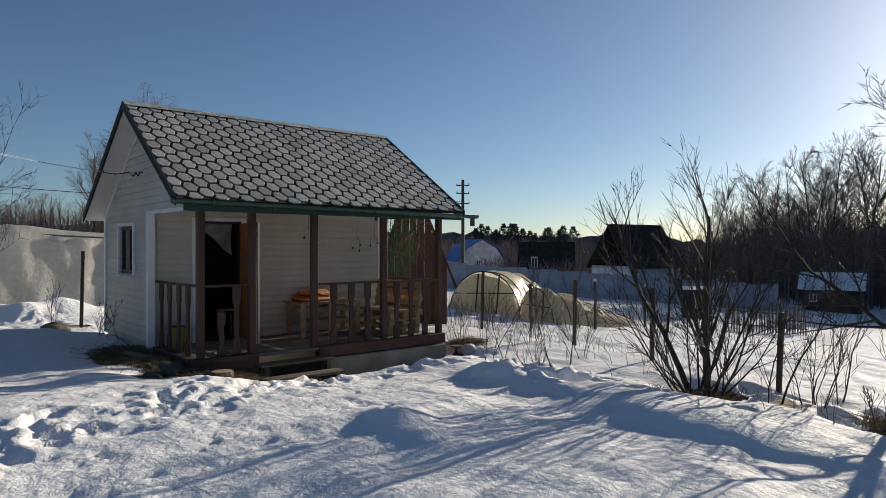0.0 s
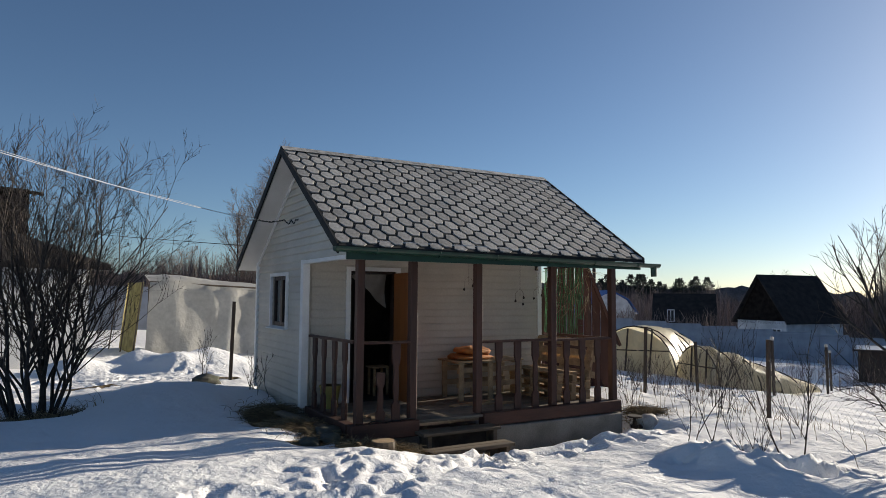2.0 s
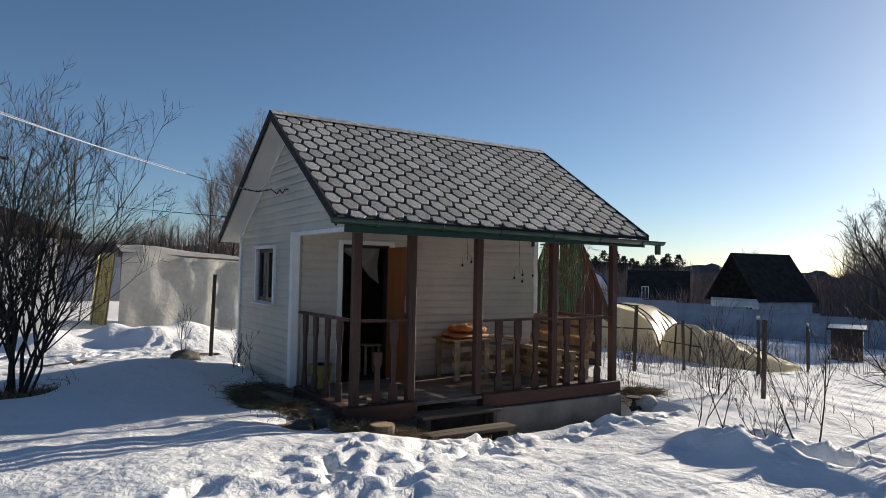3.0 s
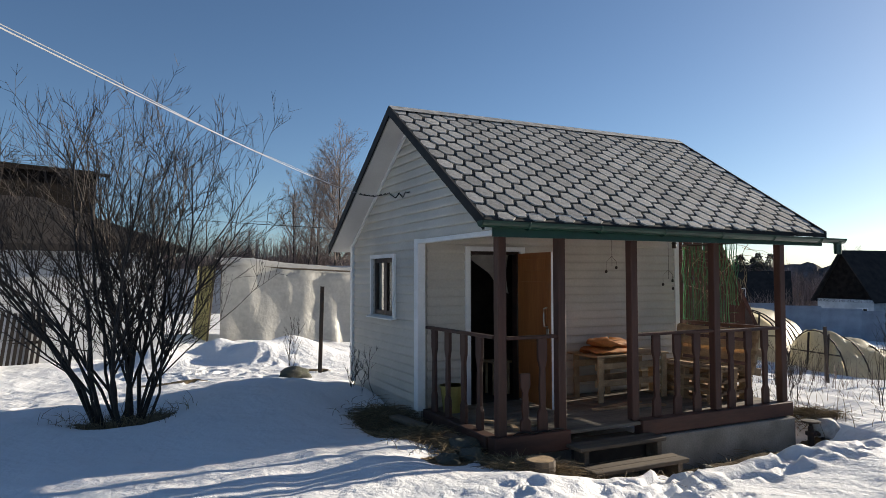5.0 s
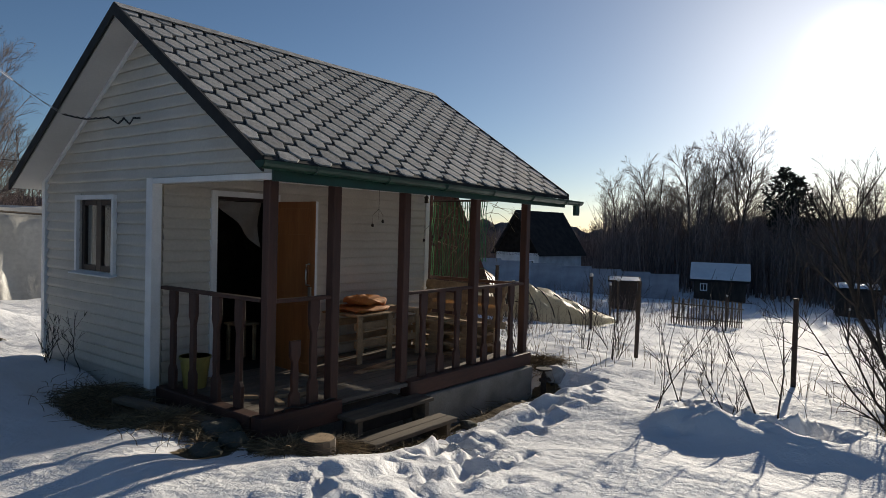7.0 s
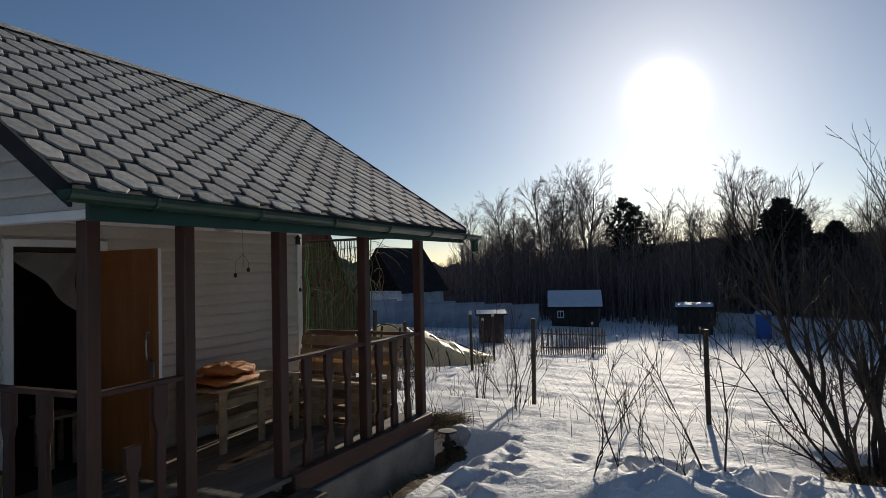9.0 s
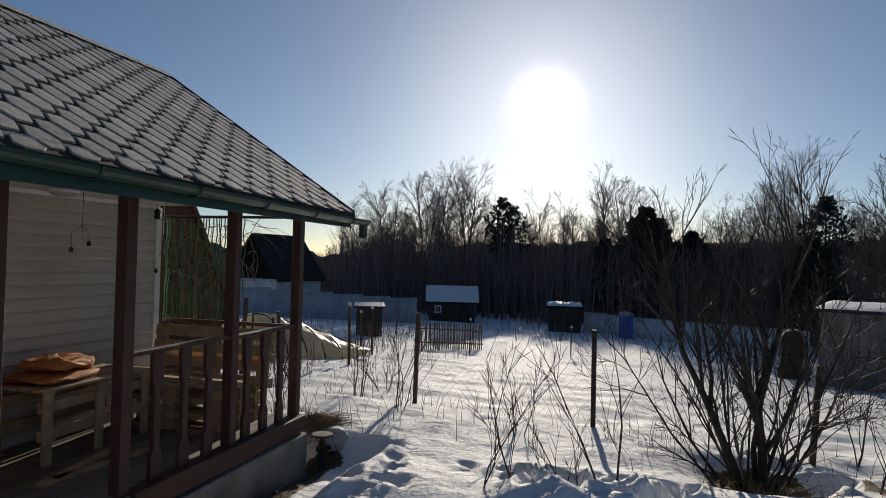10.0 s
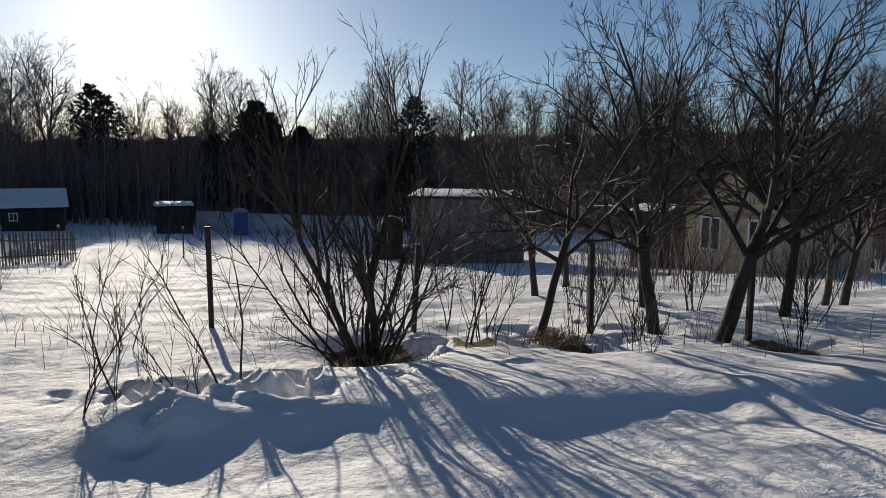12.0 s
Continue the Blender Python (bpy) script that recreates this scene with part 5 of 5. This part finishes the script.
def flat_shed(name, label, at, w, d, h, wall_m, ribs, snow=0.12, category="shed"):
    t = thing(name, label, category, at=at)
    part("wall", boxed((-w / 2, -d / 2, -1.5), (w / 2, d / 2, h)), wall_m, t)
    for i in range(ribs):
        xx = -w / 2 + w * (i + 0.5) / ribs
        part("batten", boxed((xx - 0.04, -d / 2 - 0.03, -1.0), (xx + 0.04, -d / 2 - 0.001, h - 0.05)), wall_m, t)
    part("roof", Shape().prism([(-w / 2 - 0.2, -d / 2 - 0.25, h + 0.002), (-w / 2 - 0.2, d / 2 + 0.2, h + 0.15), (-w / 2 - 0.2, d / 2 + 0.2, h + 0.23), (-w / 2 - 0.2, -d / 2 - 0.25, h + 0.09)], (w + 0.4, 0, 0)), DARK_ROOF, t)
    rr = random.Random(int(w * 100))
    rows = []
    for j in range(9):
        v = j / 8
        rows.append([(-w / 2 - 0.15 + (w + 0.3) * u / 24, -d / 2 - 0.2 + (d + 0.35) * v, h + 0.085 + 0.13 * v + snow * (0.7 + 0.5 * rr.random()) * (0.35 if j in (0, 8) or u in (0, 24) else 1)) for u in range(25)])
    part("roof_snow", Shape().sheet(rows), ROOF_SNOW, t, "uneven snow left on the roof", smooth=True)
    return t


x, y = polar(-20.0, 30, (1.7, 5.8))
flat_shed("shed", "grey sheet-clad garden shed with snow on its flat roof", facing(x, y, -6), 4.9, 3.4, 2.95, SHED_SHEET, 11)
x, y = polar(-13.2, 31, (1.7, 5.8))
cab = thing("water_tank", "dark round-topped tank beside the grey shed", "tank", at=facing(x, y))
part("body", Shape().prism([(-0.5 * math.cos(a), -0.5, 1.55 + 0.5 * math.sin(a)) for a in [math.pi * k / 10 for k in range(11)]] + [(0.5, -0.5, 0.5), (-0.5, -0.5, 0.5)], (0, 1.0, 0)), DARK_ROOF, cab)
part("stand", boxed((-0.6, -0.45, -1.0), (0.6, 0.45, 0.5)), PLANKS, cab)
x, y = polar(-37.0, 29, (1.7, 5.8))
flat_shed("shed", "dark plank woodshed at the garden's edge", facing(x, y, -10), 2.8, 3.0, 2.3, PLANKS, 9, 0.05)
flat_shed("shed", "small dark shed with snow on its flat roof", facing(*polar(4.7, 58, (1.3, 5.7))), 2.7, 2.4, 2.1, PLANKS, 6, 0.25)
x, y = polar(21.6, 36, (1.3, 5.7))
flat_shed("tank_box", "rusty square water tank standing in the snow", facing(x, y), 1.35, 1.2, 1.5, RUST, 3, 0.02, "tank")
x, y = polar(-0.4, 56, (1.3, 5.7))
booth = thing("toilet_booth", "blue garden toilet booth with a rounded roof", "toilet booth", at=facing(x, y))
part("body", boxed((-0.55, -0.55, -0.8), (0.55, 0.55, 1.9)), BLUE, booth)
part("door", boxed((-0.4, -0.58, 0.05), (0.4, -0.552, 1.8)), BLUE, booth)
part("roof", Shape().prism([(-0.62 * math.cos(a), -0.65, 1.9 + 0.28 * math.sin(a)) for a in [math.pi * k / 8 for k in range(9)]], (0, 1.3, 0)), GREY_SHEET, booth)


def sheet_fence(label, a, b, h, n, material):
    f = thing("fence", label, "fence", "boundary fences")
    (ax, ay), (bx, by) = a, b
    ang = math.degrees(math.atan2(by - ay, bx - ax))
    ln = math.hypot(bx - ax, by - ay) / n
    me = boxed((0.02, -0.02, -0.8), (ln - 0.02, 0.02, h)).mesh("panel", material)
    pm = boxed((-0.05, -0.06, -0.9), (0.05, 0.06, h + 0.03)).mesh("post", material)
    rail = boxed((0.0, -0.05, h - 0.16), (ln, -0.021, h - 0.08)).mesh("rail", material)
    for i in range(n):
        x, y = ax + (bx - ax) * i / n, ay + (by - ay) * i / n
        x2, y2 = ax + (bx - ax) * (i + 1) / n, ay + (by - ay) * (i + 1) / n
        m = pose(x, y, (gz(x, y) + gz(x2, y2)) / 2, 0, 0, ang)
        part("panel", me, None, f, at=m)
        part("post", pm, None, f, at=m)
        part("rail", rail, None, f, at=m)


sheet_fence("grey-blue sheet fence along the neighbouring plots", polar(56, 50), polar(19, 54), 2.0, 14, GREY_SHEET)
sheet_fence("pale sheet fence at the far edge of the field", polar(3, 60, (1.3, 5.7)), polar(-14, 54, (1.3, 5.7)), 1.75, 8, WHITEWASH)
sheet_fence("grey-blue sheet fence behind the greenhouse", (-14, 33), (14, 37), 2.05, 12, GREY_SHEET)
f = thing("picket_fence", "weathered grey picket fence at the field's edge", "fence")
A, B = polar(17.2, 28.5, (1.3, 5.7)), polar(11.6, 31.5, (1.3, 5.7))
me = Shape().prism([(-0.03, 0, -0.3), (0.03, 0, -0.3), (0.03, 0, 1.16), (0, 0, 1.22), (-0.03, 0, 1.16)], (0, 0.02, 0)).mesh("picket", OLD_WOOD)
n = 30
ang = math.degrees(math.atan2(B[1] - A[1], B[0] - A[0]))
for i in range(n):
    x, y = A[0] + (B[0] - A[0]) * i / n, A[1] + (B[1] - A[1]) * i / n
    part("picket", me, None, f, at=pose(x, y, gz(x, y), random.Random(i).uniform(-3, 3), random.Random(i + 50).uniform(-4, 4), ang))
for h in (0.3, 0.9):
    part("rail", Shape().tube([(A[0], A[1] + 0.04, gz(*A) + h), (B[0], B[1] + 0.04, gz(*B) + h)], 0.03, 4), OLD_WOOD, f)

# plank lattice fence beside the white shed
lat = thing("plank_fence", "dark slatted fence against the white shed", "fence")
for i in range(26):
    part("slat", boxed((-0.03, 0, -0.1), (0.03, 0.02, 1.0)), PLANKS, lat, at=pose(-4.0 + i * 0.095, 17.75 + i * 0.02, gz(-4.0 + i * 0.095, 17.8), 0, 7, 8))
part("rail", Shape().tube([(-4.0, 17.79, 0.45), (-1.6, 18.29, 0.45)], 0.03, 4), PLANKS, lat)


# greenhouses: hoops and film
def tunnel(label, at, length, width, height, crush, seed, material, hoops=6):
    rr = random.Random(seed)
    t = thing("greenhouse", label, "greenhouse", "film greenhouses", at=at)
    rows = []
    for i in range(29):
        u = i / 28
        sag = 1 - 0.8 * u ** 1.2 if crush > 0.3 else 1 - crush * (0.5 + 0.5 * math.sin(u * 7 + seed)) * (0.25 + 0.75 * u)
        row = []
        for j in range(21):
            a = math.pi * j / 20
            n = noise.noise((u * 5 + seed, j * 0.35, 0.3)) + 0.9 * crush * noise.noise((u * 13, j * 0.9, seed))
            row.append((-width / 2 * math.cos(a) * (1 + 0.08 * n * crush * 3), length * (u - 0.5), height * sag * math.sin(a) * (1 + 0.22 * n * crush * 2) - 0.05))
        rows.append(row)
    part("film_cover", Shape().sheet(rows), material, t, smooth=True)
    for i in range(hoops):
        u = i / (hoops - 1)
        sag = 1 - 0.8 * u ** 1.2 if crush > 0.3 else 1 - crush * 0.8 * u
        part("hoop", Shape().tube([(-(width / 2 + 0.02) * math.cos(math.pi * k / 14), length * (u - 0.5), (height * sag + 0.02) * math.sin(math.pi * k / 14) - 0.05) for k in range(15)], 0.022, 5), RUST, t)
    part("end_film", Shape().sheet([[(-width / 2 * math.cos(math.pi * j / 20) * v, -length / 2 + 0.05 * math.sin(j), height * math.sin(math.pi * j / 20) * v - 0.05) for j in range(21)] for v in (0.02, 0.5, 1.0)]), material, t)
    for xx in (-0.35, 0.45):
        part("end_post", Shape().tube([(xx, -length / 2 - 0.03, -0.3), (xx + 0.15, -length / 2 - 0.03, height * 0.93)], 0.03, 6), RUST, t)
    part("end_rail", Shape().tube([(-width * 0.42, -length / 2 - 0.03, height * 0.5), (width * 0.42, -length / 2 - 0.03, height * 0.52)], 0.02, 5), RUST, t)


tunnel("cream film tunnel greenhouse on bent hoops", facing(*polar(43.0, 25.5, (0.06, 1.05)), -10), 4.5, 2.7, 1.7, 0.22, 2, FILM)
tunnel("collapsed cream film greenhouse sagging over broken hoops", facing(*polar(36.1, 23.0, (0.06, 1.05)), -50), 3.3, 2.4, 1.3, 0.5, 5, FILM)

gh = thing("greenhouse", "long greenhouse draped in milky loose film", "greenhouse", "film greenhouses")
GA, GB = (2.3, 22.0), (13.5, 23.6)
rr = random.Random(2)
rows = []
for k in range(13):
    v = k / 12
    row = []
    for i in range(121):
        u = i / 120
        x, y = GA[0] + (GB[0] - GA[0]) * u, GA[1] + (GB[1] - GA[1]) * u
        z0 = gz(x, y)
        fold = 0.13 * noise.noise((u * 13, v * 1.6, 1.0)) + 0.05 * abs(math.sin(u * 31 + 2.5 * v)) * (1.1 - v) + 0.05 * noise.noise((u * 30, v * 5, 7.0))
        if k > 8:
            w = (k - 8) / 4
            row.append((x, y + 0.15 + 2.0 * w, z0 + 2.05 + 0.28 * math.sin(w * 1.6) + 0.05 * noise.noise((u * 9, w, 2)) - 0.12 * u))
        else:
            w = v / (8 / 12)
            low = 0.0 if w > 0.25 else 0.25 * max(0, noise.noise((u * 6, 3, 3)))
            row.append((x - 0.1 * (1 - w), y - 0.35 * (1 - w) ** 2 + fold, z0 - 0.1 + low + (2.15 - 0.12 * u) * w))
    rows.append(row)
part("film_cover", Shape().sheet(rows), FILM_GREY, gh, smooth=True)
for i in range(7):
    u = i / 6
    x, y = GA[0] + (GB[0] - GA[0]) * u, GA[1] + (GB[1] - GA[1]) * u
    part("post", Shape().tube([(x, y + 0.1, gz(x, y) - 0.2), (x, y + 0.12, gz(x, y) + 2.0)], 0.035, 6), OLD_WOOD, gh)
part("top_rail", Shape().tube([(GA[0], GA[1] + 0.1, gz(*GA) + 2.06), (GB[0], GB[1] + 0.1, gz(*GB) + 1.93)], 0.03, 6), OLD_WOOD, gh)
part("end_panel", Shape().sheet([[(GA[0] - 0.15 - 0.2 * (1 - v) - 0.25 * u, GA[1] + 0.1 + 2.2 * u, gz(*GA) + 2.15 * v - 0.1) for u in (0, 0.25, 0.5, 0.75, 1)] for v in (0, 0.5, 1)]), YELLOW_WOOD, gh, "yellowed film over the end wall")
for i in range(3):
    part("end_lath", Shape().tube([(GA[0] - 0.38 - 0.25 * i, GA[1] + 0.06 + i, gz(*GA)), (GA[0] - 0.18 - 0.25 * i, GA[1] + 0.06 + i, gz(*GA) + 2.1)], 0.02, 5), OLD_WOOD, gh)

# A-frame hut behind the porch
hut = thing("outhouse", "narrow dark red A-frame outhouse behind the porch", "outhouse", at=pose(9.75, 12.5, gz(9.75, 12.5), 0, 0, -40))
for sx in (-1, 1):
    part("roof_slope", Shape().prism([(sx * 0.16, -0.75, 3.0), (sx * 1.02, -0.75, 0.85), (sx * 0.97, -0.75, 0.82), (sx * 0.11, -0.75, 2.97)], (0, 1.5, 0)), RED_WOOD, hut)
for i in range(9):
    x0 = -0.78 + i * 0.174
    part("plank", Shape().prism([(x0, -0.6, -0.2), (x0 + 0.166, -0.6, -0.2), (x0 + 0.166, -0.6, max(0.9, 3.0 - 2.5 * max(abs(x0 + 0.166) - 0.12, 0))), (x0, -0.6, max(0.9, 3.0 - 2.5 * max(abs(x0) - 0.12, 0)))], (0, 0.03, 0)), RED_WOOD, hut)
part("wall", boxed((-0.78, -0.56, -0.3), (0.78, 0.6, 0.95)), RED_WOOD, hut)
part("door_frame", Shape().box((-0.4, -0.64, 0.0), (-0.33, -0.602, 1.8)).box((0.33, -0.64, 0.0), (0.4, -0.602, 1.8)).box((-0.33, -0.64, 1.73), (0.33, -0.602, 1.8)), BROWN, hut)

# utility pole
x, y = polar(47.9, 58, (0, 0))
pole = thing("utility_pole", "weathered utility pole with cross arms and insulators", "pole", at=pose(x, y, gz(x, y)))
part("shaft", Shape().tube([(0, 0, -1), (0, 0, 9.4)], [0.17, 0.13], 8), PLANKS, pole)
for z in (8.9, 8.2, 7.3):
    part("cross_arm", Shape().tube([(-0.5, 0.3, z), (0.5, -0.3, z)], 0.05, 5), PLANKS, pole)
    for q in (-0.45, 0.45):
        part("insulator", Shape().lathe((q, -0.6 * q, z + 0.03), [(0.05, 0), (0.07, 0.06), (0.03, 0.16)], 7), WHITE, pole)
cable("power_line", "dark power line over the neighbouring gardens", [(x, y, gz(x, y) + 7.5), (6, 47, 5.2), (-30, 44, 8.0)], 0.018, TAR, 0.5)


# ---- wood at the far edge ----
# wood colours lightened: the veil of haze and glare is in the albedo
HILL = mat("far_wooded_slope", (0.2, 0.16, 0.15), 0.95, vary=0.5, scale=0.35, fine=3.0, bump=0.8, bump_dist=0.3, second=(0.05, 0.045, 0.045))
UNDER = mat("bare_undergrowth", (0.24, 0.18, 0.16), 0.9, vary=0.3, bump=0, per_island=0.5)
NEEDLE = mat("dark_conifer_needles", (0.05, 0.055, 0.042), 0.8, vary=0.4, bump=0, per_island=0.4)

gable_house("house", "tall dark house beyond the neighbour's shed", facing(-5.4, 31, 8), 7, 6, 5.4, 5.8, NEAR_BLACK, NEAR_BLACK, [], along="x", upper=NEAR_BLACK)


def hill_top(az):
    return np.interp(az, [-100, -70, 0, 14, 21, 30, 47, 60, 80, 130], [0.06, 0.06, 0.034, 0.026, 0.0, 0.012, 0.02, 0.025, 0.03, 0.03])


rows = [[], [], [], []]
for i in range(461):
    az = -100 + 230 * i / 460
    d = 125 if az < 18 else 125 + 45 * float(smoothstep(az, 18, 34)) - 70 * float(smoothstep(az, 55, 70))
    n = 0.5 + 0.5 * noise.noise((az * 0.9, 0, 0)) + 0.35 * noise.noise((az * 4.1, 1, 0)) + 0.25 * noise.noise((az * 13.0, 1, 0))
    top = 1.7 + d * float(hill_top(az)) + 2.2 * (n - 0.5)
    for row, dd, z in zip(rows, (d - 14, d - 6, d, d + 30), (-9, top * 0.45 - 1.5, top, top - 2)):
        x, y = polar(az, dd)
        row.append((x, y, z))
tagged(part("backdrop_wood", Shape().sheet(rows), HILL), "dark wooded slope beyond the gardens", "hill", kind="structure")


def undergrowth(label, ranges, seed):
    rr = random.Random(seed)
    s = Shape()
    for a0, a1, d0, d1, h0, h1, w, n in ranges:
        for _ in range(n):
            az, d = rr.uniform(a0, a1), rr.uniform(d0, d1)
            x, y = polar(az, d)
            z = float(fall(np.array(x), np.array(y))) - 0.3
            h = rr.uniform(h0, h1) * (0.7 + 0.6 * (0.5 + 0.5 * noise.noise((az * 0.5, 4, 0))))
            lx, ly = rr.gauss(0, 0.09) * h, rr.gauss(0, 0.09) * h
            s.tube([(x, y, z), (x + lx * 0.4, y + ly * 0.4, z + h * 0.5), (x + lx, y + ly, z + h)], [w, w * 0.75, w * 0.15], 3, False)
            for _k in range(3):
                u, b = rr.uniform(0.35, 0.85), rr.uniform(0, 6.28)
                q = Vector((x + lx * u, y + ly * u, z + h * u))
                s.tube([q, q + Vector((math.cos(b) * 0.16 * h, math.sin(b) * 0.16 * h, 0.24 * h))], [w * 0.5, w * 0.12], 3, False)
    tagged(part("undergrowth", s, UNDER), label, "undergrowth", kind="stuff")


undergrowth("dense bare undergrowth and thin stems at the wood's edge", [(-75, 25, 68, 98, 4.5, 10.0, 0.055, 8000), (-75, 25, 100, 120, 8.0, 13.0, 0.07, 2600), (-75, 10, 64, 74, 1.0, 3.0, 0.03, 2000)], 21)
undergrowth("brown leafless scrub on the far slopes", [(20, 62, 95, 150, 3.0, 7.0, 0.08, 4200), (60, 118, 62, 85, 3.0, 6.0, 0.05, 3000), (24, 45, 62, 80, 1.5, 3.5, 0.04, 900)], 22)
undergrowth("low bare bushes scattered over the snowy gardens", [(15, 30, 24, 48, 0.5, 1.4, 0.012, 260), (-10, 14, 44, 56, 0.5, 1.3, 0.014, 160), (-60, -24, 16, 30, 0.7, 2.6, 0.012, 700), (30, 44, 14, 24, 0.4, 1.0, 0.007, 300), (-60, -40, 30, 60, 2, 6, 0.05, 800)], 23)

THIN[0], WAVER[0] = 0.009, 0.06
BIRCH = [(38, 0.3, 0.85, 0.12), (8, 0.5, 0.7, 0.15), (6, 0.5, 0.65, -0.05), (0, 0, 0, -0.3)]


def forest_tree(name, label, seed, spec, height, rad):
    rr = random.Random(seed)
    t = thing(name, label, "tree", "trees of the wood")
    shape = (Shape(), Shape())
    grow(shape, Vector((0, 0, -0.5)), Vector((0, 0, 1)), height, rad, 0, rr, spec)
    part("trunk", shape[0], BARK, t, smooth=True)
    part("crown", shape[1], TWIG_FAR, t)
    return t


# paler than the near twigs, with the distant haze put into the colour
TWIG_FAR = mat("far_bare_twigs", (0.19, 0.145, 0.125), 0.85, vary=0.2, bump=0, per_island=0.3)


def conifer(name, label, seed, height, radius, bare, tiers, per, drop):
    rr = random.Random(seed)
    t = thing(name, label, "tree", "conifers of the wood")
    part("trunk", Shape().tube([(0, 0, -0.5), (0.1, 0, height * 0.5), (0, 0, height)], [0.2, 0.13, 0.02], 6, False), BARK, t)
    s = Shape()
    for i in range(tiers):
        u = bare + (1 - bare) * i / tiers
        R = radius * ((1 - u) / (1 - bare)) ** 0.55 * rr.uniform(0.55, 1.2) if drop else radius * math.sin(math.pi * min(1, 0.12 + 0.86 * (u - bare) / (1 - bare))) * rr.uniform(0.6, 1.2)
        for _ in range(per):
            a, q = rr.uniform(0, 6.28), rr.uniform(0.15, 1.0)
            c = Vector((math.cos(a) * R * q, math.sin(a) * R * q, height * u + rr.uniform(-0.3, 0.3) - (0.35 * R * q if drop else -0.1 * R * q)))
            for _k in range(5):
                d = Vector((math.cos(a) + rr.gauss(0, 0.6), math.sin(a) + rr.gauss(0, 0.6), rr.gauss(0.1, 0.5))).normalized() * rr.uniform(0.25, 0.55)
                w = d.cross(Vector((rr.random(), rr.random(), rr.random()))).normalized() * rr.uniform(0.07, 0.14)
                k = len(s.v)
                s.v += [tuple(c), tuple(c + d * 0.6 + w), tuple(c + d), tuple(c + d * 0.6 - w)]
                s.f += [(k, k + 1, k + 2), (k, k + 2, k + 3)]
    part("crown", s, NEEDLE, t)
    return t


def scatter(kinds, places):
    """Plants the first of each kind at its first place and copies of it at the others."""
    used = set()
    for k, az, d, sc, turn in places:
        x, y = polar(az, d)
        m = pose(x, y, float(fall(np.array(x), np.array(y))) - 0.3, 0, 0, turn) @ Matrix.Scale(sc * (1.2 if az < 26 else 1.0), 4)
        if k not in used:
            used.add(k)
            kinds[k].matrix_basis = m
        else:
            o = copy_thing(kinds[k], m)
            o.matrix_basis = m


woods = [forest_tree("birch", "tall bare birch at the edge of the wood", 61, BIRCH, 13, 0.13), forest_tree("birch", "tall bare birch at the edge of the wood", 62, BIRCH, 12, 0.12), forest_tree("birch", "slender bare birch at the edge of the wood", 63, BIRCH, 14, 0.12)]
conifers = [conifer("pine", "dark pine with an open clumped crown", 71, 13, 2.3, 0.45, 16, 26, False), conifer("spruce", "broad dark spruce at the edge of the wood", 72, 11.5, 6.0, 0.02, 40, 95, True)]
rr = random.Random(77)
places = []
for az, d, hgt in ((18.0, 84, 1.15), (17.2, 84, 1.05), (14.8, 86, 1.1), (13.9, 88, 1.12), (21, 86, 0.85), (20, 92, 0.8), (9, 90, 0.85), (7.2, 88, 0.95), (5.5, 92, 0.8), (2.6, 84, 1.15), (1.4, 86, 1.2), (0.6, 84, 1.1), (75.6, 62, 0.88), (74.2, 58, 1.0), (77.5, 66, 0.8), (73.3, 60, 0.9), (76.4, 64, 0.85), (71.5, 70, 0.85), (31.5, 130, 0.75)):
    places.append((rr.randrange(3), az, d, hgt, rr.uniform(0, 360)))
for i in range(95):
    az = rr.uniform(-75, 24)
    places.append((rr.randrange(3), az, rr.uniform(78, 110), rr.uniform(0.6, 0.9) * (1.45 if az < -8 else 1.0), rr.uniform(0, 360)))
for i in range(26):
    az = rr.uniform(60, 115)
    places.append((rr.randrange(3), az, rr.uniform(66, 95), rr.uniform(0.35, 0.6), rr.uniform(0, 360)))
for i in range(22):
    places.append((rr.randrange(3), rr.uniform(24, 60), rr.uniform(140, 175), rr.uniform(0.45, 0.65), rr.uniform(0, 360)))
thick = random.Random(78)
for i in range(60):
    places.append((thick.randrange(3), thick.uniform(-25, 24), thick.uniform(84, 112), thick.uniform(0.42, 0.62), thick.uniform(0, 360)))
scatter(woods, places)
places = [(0, 11.2, 84, 0.95, 10), (0, 10.2, 86, 0.9, 70), (1, -0.6, 74, 0.95, 0), (1, -4.2, 78, 0.8, 90), (1, 2.6, 80, 0.72, 200), (1, -8.2, 82, 0.7, 40), (1, -12.6, 68, 0.72, 40), (0, -13.5, 70, 0.9, 140), (1, -27, 80, 0.8, 20), (1, -33, 84, 0.85, 50)]
for i in range(15):
    places.append((0, 37.5 + 0.62 * i + rr.uniform(-0.3, 0.3), rr.uniform(160, 172), rr.uniform(0.72, 0.95), rr.uniform(0, 360)))
scatter(conifers, places)

shingles()
